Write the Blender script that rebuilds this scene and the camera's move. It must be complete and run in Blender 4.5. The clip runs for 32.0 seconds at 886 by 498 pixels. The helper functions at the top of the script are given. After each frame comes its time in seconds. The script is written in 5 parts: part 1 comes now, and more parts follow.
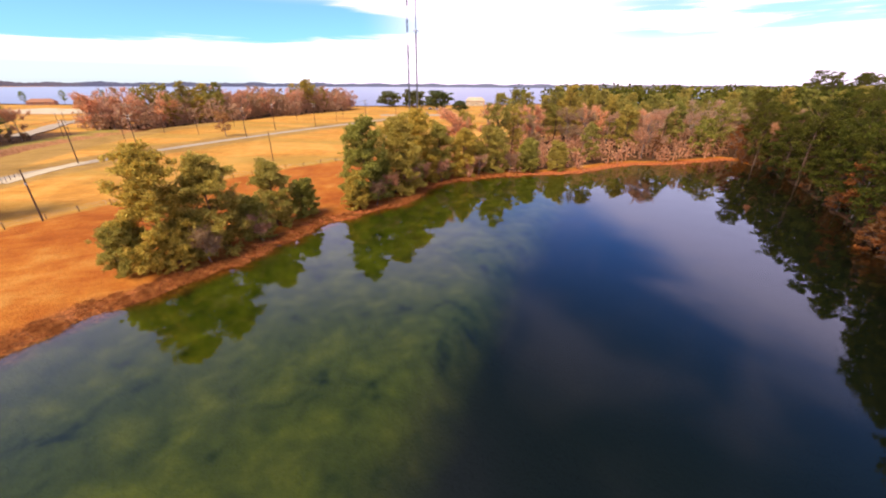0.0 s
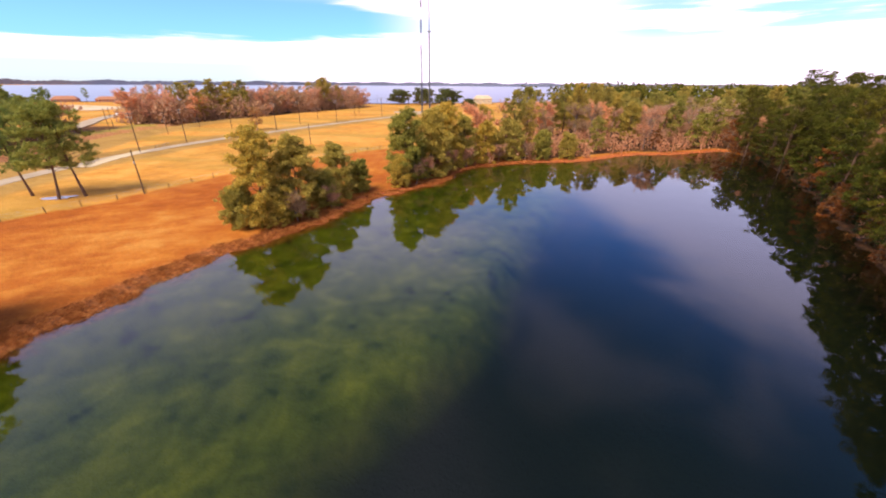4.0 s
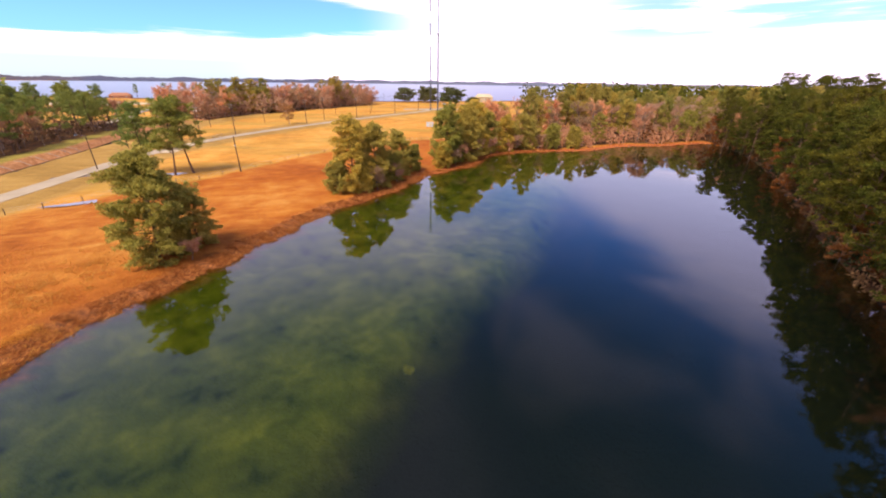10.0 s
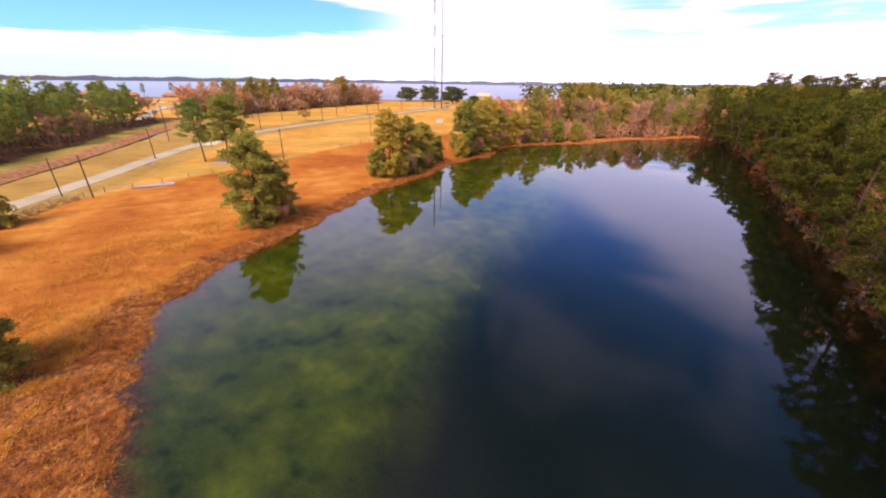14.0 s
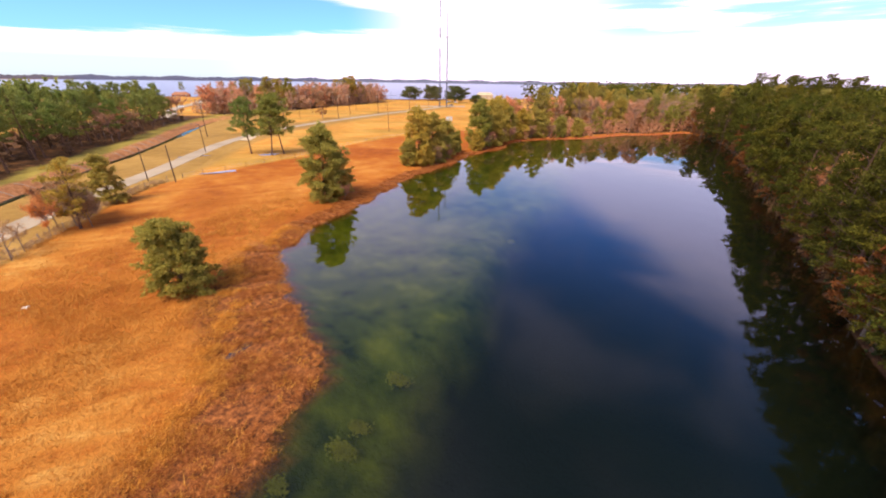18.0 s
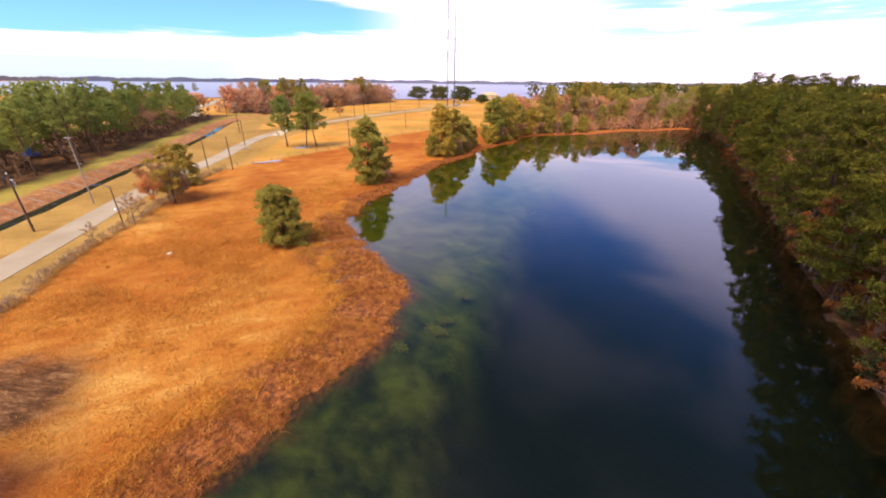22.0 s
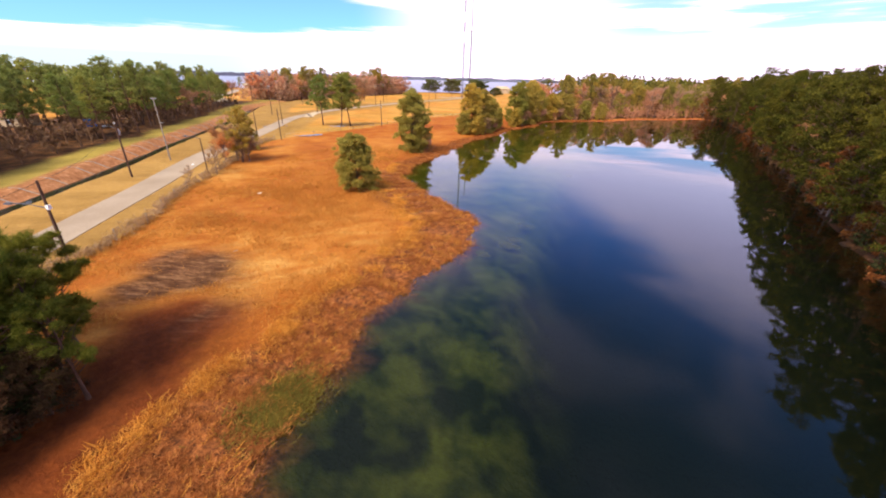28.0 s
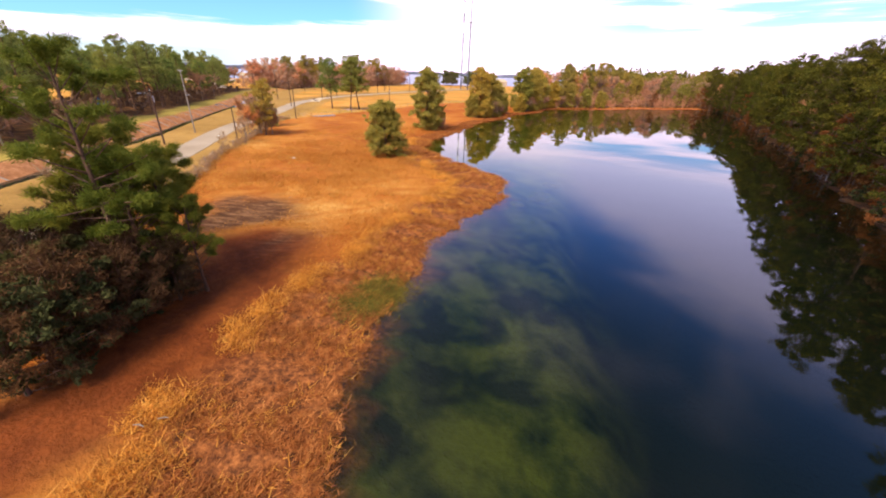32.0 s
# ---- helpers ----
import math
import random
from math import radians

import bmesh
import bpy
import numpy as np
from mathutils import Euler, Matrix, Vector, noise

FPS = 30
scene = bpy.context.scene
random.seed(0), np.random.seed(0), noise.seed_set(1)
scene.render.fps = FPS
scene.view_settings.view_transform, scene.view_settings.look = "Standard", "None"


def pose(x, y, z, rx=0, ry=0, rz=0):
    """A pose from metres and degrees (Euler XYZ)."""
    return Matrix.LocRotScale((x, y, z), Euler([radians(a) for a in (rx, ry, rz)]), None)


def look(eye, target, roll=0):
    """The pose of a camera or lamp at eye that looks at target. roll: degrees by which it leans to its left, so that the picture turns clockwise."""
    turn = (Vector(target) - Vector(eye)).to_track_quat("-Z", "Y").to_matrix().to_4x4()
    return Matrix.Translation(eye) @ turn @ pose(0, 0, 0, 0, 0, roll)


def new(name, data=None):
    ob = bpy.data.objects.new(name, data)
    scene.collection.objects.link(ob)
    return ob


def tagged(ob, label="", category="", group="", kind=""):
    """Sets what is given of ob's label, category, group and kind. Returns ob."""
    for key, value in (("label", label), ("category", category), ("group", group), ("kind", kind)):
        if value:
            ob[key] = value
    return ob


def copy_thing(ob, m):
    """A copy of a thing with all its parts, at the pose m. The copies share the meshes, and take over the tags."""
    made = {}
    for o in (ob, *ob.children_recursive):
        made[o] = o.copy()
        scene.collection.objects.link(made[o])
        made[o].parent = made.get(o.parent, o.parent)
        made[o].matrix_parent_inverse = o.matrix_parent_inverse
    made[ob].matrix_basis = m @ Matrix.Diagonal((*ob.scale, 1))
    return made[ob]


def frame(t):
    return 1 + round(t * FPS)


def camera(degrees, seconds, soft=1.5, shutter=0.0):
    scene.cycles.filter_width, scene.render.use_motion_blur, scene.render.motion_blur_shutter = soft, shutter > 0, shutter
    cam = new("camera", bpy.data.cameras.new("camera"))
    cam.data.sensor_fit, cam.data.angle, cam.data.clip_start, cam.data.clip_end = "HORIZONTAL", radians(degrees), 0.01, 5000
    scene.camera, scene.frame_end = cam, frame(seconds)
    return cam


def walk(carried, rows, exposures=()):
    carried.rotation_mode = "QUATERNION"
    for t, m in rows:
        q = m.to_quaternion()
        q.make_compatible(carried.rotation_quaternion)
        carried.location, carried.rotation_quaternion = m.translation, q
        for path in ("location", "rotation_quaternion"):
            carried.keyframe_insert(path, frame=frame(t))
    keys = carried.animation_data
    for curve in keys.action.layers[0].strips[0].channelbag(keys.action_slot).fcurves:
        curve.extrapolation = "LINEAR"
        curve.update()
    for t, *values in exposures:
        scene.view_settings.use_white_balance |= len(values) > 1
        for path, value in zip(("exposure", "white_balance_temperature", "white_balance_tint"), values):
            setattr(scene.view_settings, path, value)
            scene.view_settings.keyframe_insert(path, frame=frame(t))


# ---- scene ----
cam = camera(100.2, 32.0, 2.0)
PATH = [
    (0, (-3.035, 0.982, 22.894), (-3.957, 2.558, 22.079), 0.3),
    (1, (-2.763, -2.866, 22.749), (-3.685, -1.29, 21.932), 0.5),
    (2, (-2.164, -6.794, 22.673), (-3.092, -5.221, 21.857), 0.3),
    (3, (-1.649, -10.721, 22.537), (-2.581, -9.152, 21.719), 0.3),
    (4, (-1.268, -14.814, 22.442), (-2.199, -13.245, 21.622), 0.4),
    (4.5, (-1.079, -16.915, 22.438), (-2.007, -15.346, 21.617), 0.5),
    (6.5, (-0.286, -25.498, 22.511), (-1.209, -23.927, 21.687), 0.6),
    (7, (-0.321, -27.625, 22.536), (-1.243, -26.053, 21.713), 0.7),
    (8, (-0.45, -31.446, 22.685), (-1.368, -29.874, 21.858), 0.9),
    (9, (-0.504, -35.393, 22.808), (-1.406, -33.811, 21.983), 0.9),
    (10, (-0.504, -39.304, 22.866), (-1.401, -37.719, 22.04), 0.8),
    (11, (-0.363, -43.077, 22.774), (-1.259, -41.491, 21.947), 0.6),
    (12, (-0.224, -46.945, 22.806), (-1.114, -45.355, 21.98), 0.6),
    (13, (-0.008, -51.156, 22.745), (-0.895, -49.565, 21.92), 0.5),
    (14, (-0.105, -55.277, 22.584), (-0.981, -53.681, 21.757), 0.8),
    (14.5, (-0.031, -57.48, 22.575), (-0.908, -55.885, 21.747), 0.7),
    (16.5, (0.557, -66.127, 22.84), (-0.312, -64.529, 22.009), 0.7),
    (17, (0.72, -68.163, 22.882), (-0.148, -66.563, 22.054), 0.6),
    (18, (0.79, -71.957, 23.071), (-0.072, -70.355, 22.24), 0.8),
    (19, (0.756, -75.733, 23.112), (-0.102, -74.128, 22.283), 0.8),
    (20, (0.895, -79.534, 23.006), (0.036, -77.929, 22.178), 0.6),
    (21, (1.201, -83.253, 22.871), (0.341, -81.648, 22.044), 0.6),
    (22, (1.647, -86.566, 22.698), (0.779, -84.966, 21.869), 0.6),
    (23, (2.044, -88.666, 22.473), (1.181, -87.063, 21.645), 0.8),
    (24, (2.291, -90.237, 21.854), (1.432, -88.633, 21.025), 1.0),
    (25, (2.077, -91.725, 20.95), (1.214, -90.125, 20.116), 1.1),
    (25.5, (1.769, -92.803, 20.584), (0.897, -91.21, 19.746), 1.3),
    (27.5, (-0.182, -98.015, 18.059), (-1.066, -96.426, 17.227), 1.5),
    (28, (-0.725, -99.174, 17.704), (-1.608, -97.587, 16.865), 1.4),
    (29, (-1.321, -100.957, 16.738), (-2.204, -99.372, 15.898), 1.7),
    (30, (-1.862, -102.578, 15.65), (-2.737, -100.992, 14.801), 1.8),
    (31, (-2.329, -104.429, 14.615), (-3.191, -102.837, 13.764), 2.1),
    (32, (-2.69, -106.422, 13.875), (-3.535, -104.825, 13.019), 2.0),
]
walk(cam, [(t, look(eye, target, roll)) for t, eye, target, roll in PATH], ((0, 0.50), (32, 0.50)))

# ---- world, sun ----
SUN_AZ, SUN_EL = math.atan2(-0.99, -0.10), radians(52)
world = bpy.data.worlds.new("sky")
scene.world = world
world.use_nodes = True
wn, wl = world.node_tree.nodes, world.node_tree.links
wn.clear()


def wnode(kind, **sets):
    n = wn.new(kind)
    for k, v in sets.items():
        n.inputs[k].default_value = v
    return n


def wmath(op, a, b=None):
    n = wn.new("ShaderNodeMath")
    n.operation = op
    for i, v in enumerate((a, b)):
        if v is None:
            continue
        if isinstance(v, (int, float)):
            n.inputs[i].default_value = v
        else:
            wl.new(v, n.inputs[i])
    return n.outputs[0]


sky = wn.new("ShaderNodeTexSky")
sky.sky_type, sky.sun_disc = "NISHITA", False
sky.sun_elevation, sky.sun_rotation = SUN_EL, math.pi / 2 - SUN_AZ
sky.air_density, sky.dust_density, sky.ozone_density = 1.0, 0.6, 2.2
tc = wn.new("ShaderNodeTexCoord")
sep = wn.new("ShaderNodeSeparateXYZ")
wl.new(tc.outputs["Generated"], sep.inputs[0])
up = wmath("MAXIMUM", sep.outputs["Z"], 0.0)
comb = wn.new("ShaderNodeCombineXYZ")
wl.new(sep.outputs["X"], comb.inputs[0])
wl.new(sep.outputs["Y"], comb.inputs[1])
wl.new(wmath("MULTIPLY", up, 3.6), comb.inputs[2])
cmap = wn.new("ShaderNodeMapping")
cmap.inputs["Location"].default_value = (0.7, 0.2, 0.35)
cmap.inputs["Rotation"].default_value = (radians(6), radians(-8), 0)
wl.new(comb.outputs[0], cmap.inputs[0])
cn = wnode("ShaderNodeTexNoise", Scale=1.9, Detail=6.0, Roughness=0.55, Distortion=0.3)
wl.new(cmap.outputs[0], cn.inputs["Vector"])
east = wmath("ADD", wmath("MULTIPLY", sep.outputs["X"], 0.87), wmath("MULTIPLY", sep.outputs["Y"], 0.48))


def ease(v, lo, hi, v0=0.0, v1=1.0):
    """Smooth step of a sky value."""
    n = wn.new("ShaderNodeMapRange")
    n.interpolation_type = "SMOOTHSTEP"
    for k, w in (("From Min", lo), ("From Max", hi), ("To Min", v0), ("To Max", v1)):
        n.inputs[k].default_value = w
    wl.new(v, n.inputs["Value"])
    return n.outputs[0]


def either(*masks):
    """Cover of several cloud sheets together."""
    gap = 1.0
    for m in masks:
        gap = wmath("MULTIPLY", gap, wmath("SUBTRACT", 1.0, m))
    return wmath("SUBTRACT", 1.0, gap)


wisp = wnode("ShaderNodeTexNoise", Scale=3.0, Detail=7.0, Roughness=0.6, Distortion=0.4)
wmap = wn.new("ShaderNodeMapping")
wmap.inputs["Scale"].default_value = (1.0, 1.0, 4.5)
wl.new(comb.outputs[0], wmap.inputs[0])
wl.new(wmap.outputs[0], wisp.inputs["Vector"])
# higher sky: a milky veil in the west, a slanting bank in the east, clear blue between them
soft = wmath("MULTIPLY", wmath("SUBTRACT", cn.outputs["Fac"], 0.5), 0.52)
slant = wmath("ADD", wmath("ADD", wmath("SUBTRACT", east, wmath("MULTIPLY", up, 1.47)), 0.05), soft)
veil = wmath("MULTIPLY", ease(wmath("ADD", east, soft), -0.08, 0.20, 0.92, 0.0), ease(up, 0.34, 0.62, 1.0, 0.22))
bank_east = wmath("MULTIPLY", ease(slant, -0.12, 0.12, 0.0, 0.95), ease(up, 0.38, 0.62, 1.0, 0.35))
hem = ease(wmath("ADD", up, wmath("MULTIPLY", soft, 0.3)), 0.17, 0.30, 0.85, 0.0)
streaks = wnode("ShaderNodeTexNoise", Scale=2.6, Detail=4.0, Roughness=0.5, Distortion=0.5)
wl.new(tc.outputs["Generated"], streaks.inputs["Vector"])
streaks = ease(streaks.outputs["Fac"], 0.46, 0.72, 0.0, 0.38)
roof = wmath("ADD", ease(wmath("ADD", up, soft), 0.62, 0.95, 0.0, 0.22), streaks)
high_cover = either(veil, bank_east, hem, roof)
clear = wn.new("ShaderNodeMix")
clear.data_type, clear.blend_type = "RGBA", "MULTIPLY"
clear.inputs["Factor"].default_value = 1.0
tint = wn.new("ShaderNodeMix")
tint.data_type = "RGBA"
tint.inputs["A"].default_value, tint.inputs["B"].default_value = (0.62, 1.36, 1.45, 1), (0.74, 1.18, 2.2, 1)
wl.new(wmath("MINIMUM", wmath("MULTIPLY", up, 3.2), 1.0), tint.inputs["Factor"])
zenith = wn.new("ShaderNodeMix")
zenith.data_type = "RGBA"
zenith.inputs["B"].default_value = (0.58, 1.02, 1.28, 1)
wl.new(tint.outputs["Result"], zenith.inputs["A"])
wl.new(wmath("MULTIPLY", wmath("MAXIMUM", wmath("MINIMUM", wmath("SUBTRACT", up, 0.42), 0.3), 0.0), 3.33), zenith.inputs["Factor"])
wl.new(zenith.outputs["Result"], clear.inputs["B"])
wl.new(sky.outputs[0], clear.inputs["A"])
cmix = wn.new("ShaderNodeMix")
cmix.data_type = "RGBA"
cmix.inputs["B"].default_value = (15.2, 12.5, 15.8, 1)
sheer = wn.new("ShaderNodeMapRange")
sheer.interpolation_type = "SMOOTHSTEP"
sheer.inputs["From Min"].default_value, sheer.inputs["From Max"].default_value = 0.13, 0.22
sheer.inputs["To Min"].default_value, sheer.inputs["To Max"].default_value = 1.0, 0.56
wl.new(up, sheer.inputs["Value"])

# the lowest ten degrees: a white bank, a wedge of clear blue over it to the west, cloud again above
ragged = wmath("MULTIPLY", wmath("SUBTRACT", wisp.outputs["Fac"], 0.5), 0.06)
level = wmath("ADD", up, ragged)
bank_top = wmath("SUBTRACT", level, wmath("MULTIPLY", east, 0.05))
over = wmath("ADD", level, wmath("MULTIPLY", east, 0.13))
wedge = wmath("MULTIPLY", ease(bank_top, 0.098, 0.112), ease(over, 0.118, 0.138, 1.0, 0.0))
wedge = wmath("MULTIPLY", wedge, ease(east, -0.22, 0.06, 1.0, 0.0))
far_west = wmath("MULTIPLY", ease(east, -0.5, -0.15, 1.0, 0.0), ease(up, 0.03, 0.05, 0.62, 0.0))
torn = wmath("MULTIPLY", ease(wisp.outputs["Fac"], 0.42, 0.62, 0.80, 0.0), wmath("MULTIPLY", ease(east, 0.18, 0.42), ease(up, 0.05, 0.11)))
low_cloud = wmath("SUBTRACT", 1.0, wmath("MINIMUM", wmath("ADD", wmath("MULTIPLY", wedge, 0.95), wmath("ADD", far_west, torn)), 1.0))
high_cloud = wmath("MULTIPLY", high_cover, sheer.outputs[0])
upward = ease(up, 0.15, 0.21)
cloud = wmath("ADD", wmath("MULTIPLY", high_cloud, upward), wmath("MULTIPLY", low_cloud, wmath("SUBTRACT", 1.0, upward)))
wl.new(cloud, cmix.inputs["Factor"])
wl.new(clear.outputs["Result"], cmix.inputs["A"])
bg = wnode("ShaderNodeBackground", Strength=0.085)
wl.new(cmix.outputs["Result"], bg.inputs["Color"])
wout = wn.new("ShaderNodeOutputWorld")
wl.new(bg.outputs[0], wout.inputs[0])

sun_data = bpy.data.lights.new("sun", "SUN")
sun_data.energy, sun_data.angle, sun_data.color = 4.6, radians(32), (1.0, 0.885, 0.71)
sun = new("sun", sun_data)
sun_dir = Vector((math.cos(SUN_AZ) * math.cos(SUN_EL), math.sin(SUN_AZ) * math.cos(SUN_EL), math.sin(SUN_EL)))
sun.matrix_world = look(tuple(sun_dir * 300), (0, 0, 0))


# ---- materials ----
class Mat:
    """A node material with short ways to make noise, ramps and mixes."""

    def __init__(self, name, rough=0.9, spec=0.2):
        self.m = bpy.data.materials.new(name)
        self.m.use_nodes = True
        self.n, self.l = self.m.node_tree.nodes, self.m.node_tree.links
        self.p = self.n["Principled BSDF"]
        self.p.inputs["Roughness"].default_value = rough
        self.p.inputs["Specular IOR Level"].default_value = spec
        self.out = self.n["Material Output"]

    def geo(self, which="Position"):
        return self.n.new("ShaderNodeNewGeometry").outputs[which]

    def random(self):
        return self.n.new("ShaderNodeObjectInfo").outputs["Random"]

    def attr(self, name):
        a = self.n.new("ShaderNodeAttribute")
        a.attribute_name = name
        return a

    def scaled(self, sx, sy, sz, vec=None, rz=0.0):
        """Coordinates turned by rz, then stretched."""
        v = vec or self.geo()
        for turn, size in (((0, 0, rz), (1, 1, 1)), ((0, 0, 0), (sx, sy, sz))):
            mp = self.n.new("ShaderNodeMapping")
            mp.inputs["Scale"].default_value = size
            mp.inputs["Rotation"].default_value = turn
            self.l.new(v, mp.inputs[0])
            v = mp.outputs[0]
        return v

    def noise(self, scale, detail=4.0, rough=0.55, vec=None, dist=0.0):
        t = self.n.new("ShaderNodeTexNoise")
        t.inputs["Scale"].default_value, t.inputs["Detail"].default_value = scale, detail
        t.inputs["Roughness"].default_value, t.inputs["Distortion"].default_value = rough, dist
        self.l.new(vec or self.geo(), t.inputs["Vector"])
        return t.outputs["Fac"]

    def ramp(self, fac, *stops):
        r = self.n.new("ShaderNodeValToRGB")
        e = r.color_ramp.elements
        while len(e) < len(stops):
            e.new(0.5)
        for s, (p, c) in zip(e, stops):
            s.position = p
            s.color = (c, c, c, 1) if isinstance(c, (int, float)) else (*c, 1)
        self.l.new(fac, r.inputs[0])
        return r.outputs[0]

    def mix(self, fac, a, b, blend="MIX"):
        m = self.n.new("ShaderNodeMix")
        m.data_type, m.blend_type = "RGBA", blend
        for sock, v in (("Factor", fac), ("A", a), ("B", b)):
            if isinstance(v, tuple):
                m.inputs[sock].default_value = (*v, 1)
            elif isinstance(v, (int, float)):
                m.inputs[sock].default_value = v
            else:
                self.l.new(v, m.inputs[sock])
        return m.outputs["Result"]

    def math(self, op, a, b=0.0):
        m = self.n.new("ShaderNodeMath")
        m.operation = op
        for i, v in enumerate((a, b)):
            if isinstance(v, (int, float)):
                m.inputs[i].default_value = v
            else:
                self.l.new(v, m.inputs[i])
        return m.outputs[0]

    def color(self, c):
        if isinstance(c, tuple):
            self.p.inputs["Base Color"].default_value = (*c, 1)
        else:
            self.l.new(c, self.p.inputs["Base Color"])
        return self

    def bump(self, height, strength=0.4, distance=0.1):
        b = self.n.new("ShaderNodeBump")
        b.inputs["Strength"].default_value, b.inputs["Distance"].default_value = strength, distance
        self.l.new(height, b.inputs["Height"])
        self.l.new(b.outputs[0], self.p.inputs["Normal"])
        return self


def plain(name, c, rough=0.8, vary=0.25, scale=3.0, metal=0.0):
    m = Mat(name, rough)
    d = tuple(v * (1 - vary) for v in c)
    e = tuple(min(1, v * (1 + vary)) for v in c)
    m.color(m.ramp(m.noise(scale, 5), (0.3, d), (0.7, e)))
    m.p.inputs["Metallic"].default_value = metal
    return m.m


def leafy(name, dark, mid, light, glow=0.25, patch=0.9, by_plant=True, blade=0.55):
    """Foliage: per-plant hue, clump-sized and blade-sized variation, a little light let through."""
    m = Mat(name, 0.75, 0.06)
    clump = m.noise(patch, 3)
    base = m.ramp(clump, (0.30, dark), (0.52, mid), (0.74, light))
    isl = m.geo("Random Per Island")
    base = m.mix(blade, base, m.ramp(isl, (0.0, dark), (1.0, light)))
    if by_plant:
        tint = m.ramp(m.random(), (0.0, (0.72, 0.84, 0.74)), (0.5, (1.0, 1.0, 1.0)), (1.0, (1.22, 1.10, 0.88)))
        base = m.mix(1.0, base, tint, "MULTIPLY")
    m.color(base)
    tr = m.n.new("ShaderNodeBsdfTranslucent")
    m.l.new(base, tr.inputs[0])
    sh = m.n.new("ShaderNodeMixShader")
    sh.inputs[0].default_value = glow
    m.l.new(m.p.outputs[0], sh.inputs[1])
    m.l.new(tr.outputs[0], sh.inputs[2])
    m.l.new(sh.outputs[0], m.out.inputs[0])
    return m.m


def ground_material():
    m = Mat("ground", 0.95, 0.1)
    z = m.attr("zone")
    sep_z = m.n.new("ShaderNodeSeparateColor")
    m.l.new(z.outputs["Color"], sep_z.inputs[0])
    y = m.attr("zone_b")
    sep_y = m.n.new("ShaderNodeSeparateColor")
    m.l.new(y.outputs["Color"], sep_y.inputs[0])
    big, mid, fine = m.noise(0.035, 5, 0.6, dist=0.6), m.noise(0.35, 6, 0.65), m.noise(3.2, 6, 0.7)
    swept = m.noise(1.0, 4, 0.6, m.scaled(0.10, 0.38, 0.2, rz=radians(-50)), 1.2)
    mixed = m.math("ADD", m.math("MULTIPLY", big, 0.5), m.math("ADD", m.math("MULTIPLY", mid, 0.25), m.math("MULTIPLY", swept, 0.25)))
    # mown lawn, yellow with green and straw patches and long mowing streaks
    streak = m.noise(1.0, 3, 0.5, m.scaled(0.011, 0.06, 0.05, rz=radians(-25)))
    lawn = m.ramp(mixed, (0.38, (0.340, 0.139, 0.022)), (0.50, (0.539, 0.234, 0.040)), (0.62, (0.680, 0.328, 0.076)))
    lawn = m.mix(m.ramp(streak, (0.42, 0.0), (0.62, 0.6)), lawn, (0.316, 0.206, 0.041))
    # tall dead grass, orange and gold
    tall = m.ramp(mixed, (0.38, (0.261, 0.068, 0.010)), (0.47, (0.376, 0.114, 0.017)), (0.55, (0.469, 0.178, 0.030)), (0.64, (0.569, 0.287, 0.069)))
    place = m.n.new("ShaderNodeSeparateXYZ")
    m.l.new(m.geo(), place.inputs[0])
    ruddy = m.mix(1.0, tall, (0.90, 0.78, 0.66), "MULTIPLY")
    tall = m.mix(m.ramp(m.math("ADD", m.math("MULTIPLY", place.outputs["Y"], 0.01), m.math("MULTIPLY", big, 0.4)), (-0.0, 0.0), (0.22, 1.0)), tall, ruddy)
    col = m.mix(sep_z.outputs[0], lawn, tall)
    verge = m.ramp(mixed, (0.36, (0.217, 0.114, 0.026)), (0.6, (0.418, 0.236, 0.064)))
    col = m.mix(sep_y.outputs[1], col, verge)
    green = m.ramp(mixed, (0.36, (0.20, 0.150, 0.030)), (0.6, (0.42, 0.300, 0.062)))
    col = m.mix(y.outputs["Alpha"], col, green)
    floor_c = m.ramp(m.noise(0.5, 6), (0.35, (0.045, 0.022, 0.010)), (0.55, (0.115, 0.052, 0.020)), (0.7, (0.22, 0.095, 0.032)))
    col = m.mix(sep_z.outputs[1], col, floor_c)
    dirt = m.ramp(m.noise(0.8, 6, 0.65), (0.3, (0.25, 0.095, 0.036)), (0.55, (0.43, 0.185, 0.075)), (0.75, (0.60, 0.31, 0.15)))
    col = m.mix(sep_z.outputs[2], col, dirt)
    w = m.attr("zone_c")
    sep_w = m.n.new("ShaderNodeSeparateColor")
    m.l.new(w.outputs["Color"], sep_w.inputs[0])
    rust = m.ramp(m.noise(2.2, 6, 0.75), (0.38, (0.060, 0.022, 0.011)), (0.5, (0.20, 0.064, 0.020)), (0.64, (0.42, 0.145, 0.040)))
    rust = m.mix(m.ramp(m.math("MULTIPLY", place.outputs["Y"], 0.01), (0.0, 0.0), (0.5, 1.0)), rust, m.mix(1.0, rust, (1.75, 1.45, 1.5), "MULTIPLY"))
    col = m.mix(sep_w.outputs[0], col, rust)
    # red leaf litter by the thicket, with the thicket's shade painted into it
    red = m.ramp(m.noise(0.7, 5, 0.6), (0.3, (0.090, 0.018, 0.005)), (0.7, (0.21, 0.046, 0.010)))
    col = m.mix(sep_w.outputs[1], col, red)
    furrow = m.noise(1.0, 6, 0.72, m.scaled(0.55, 1.9, 1.0, rz=radians(-24)))
    mud = m.ramp(furrow, (0.38, (0.045, 0.018, 0.009)), (0.5, (0.115, 0.050, 0.022)), (0.64, (0.27, 0.135, 0.06)))
    col = m.mix(sep_w.outputs[2], col, mud)
    # pond bed: algae on the shelf, dark silt in the deep
    patches = m.noise(0.30, 5, 0.6, dist=0.2)
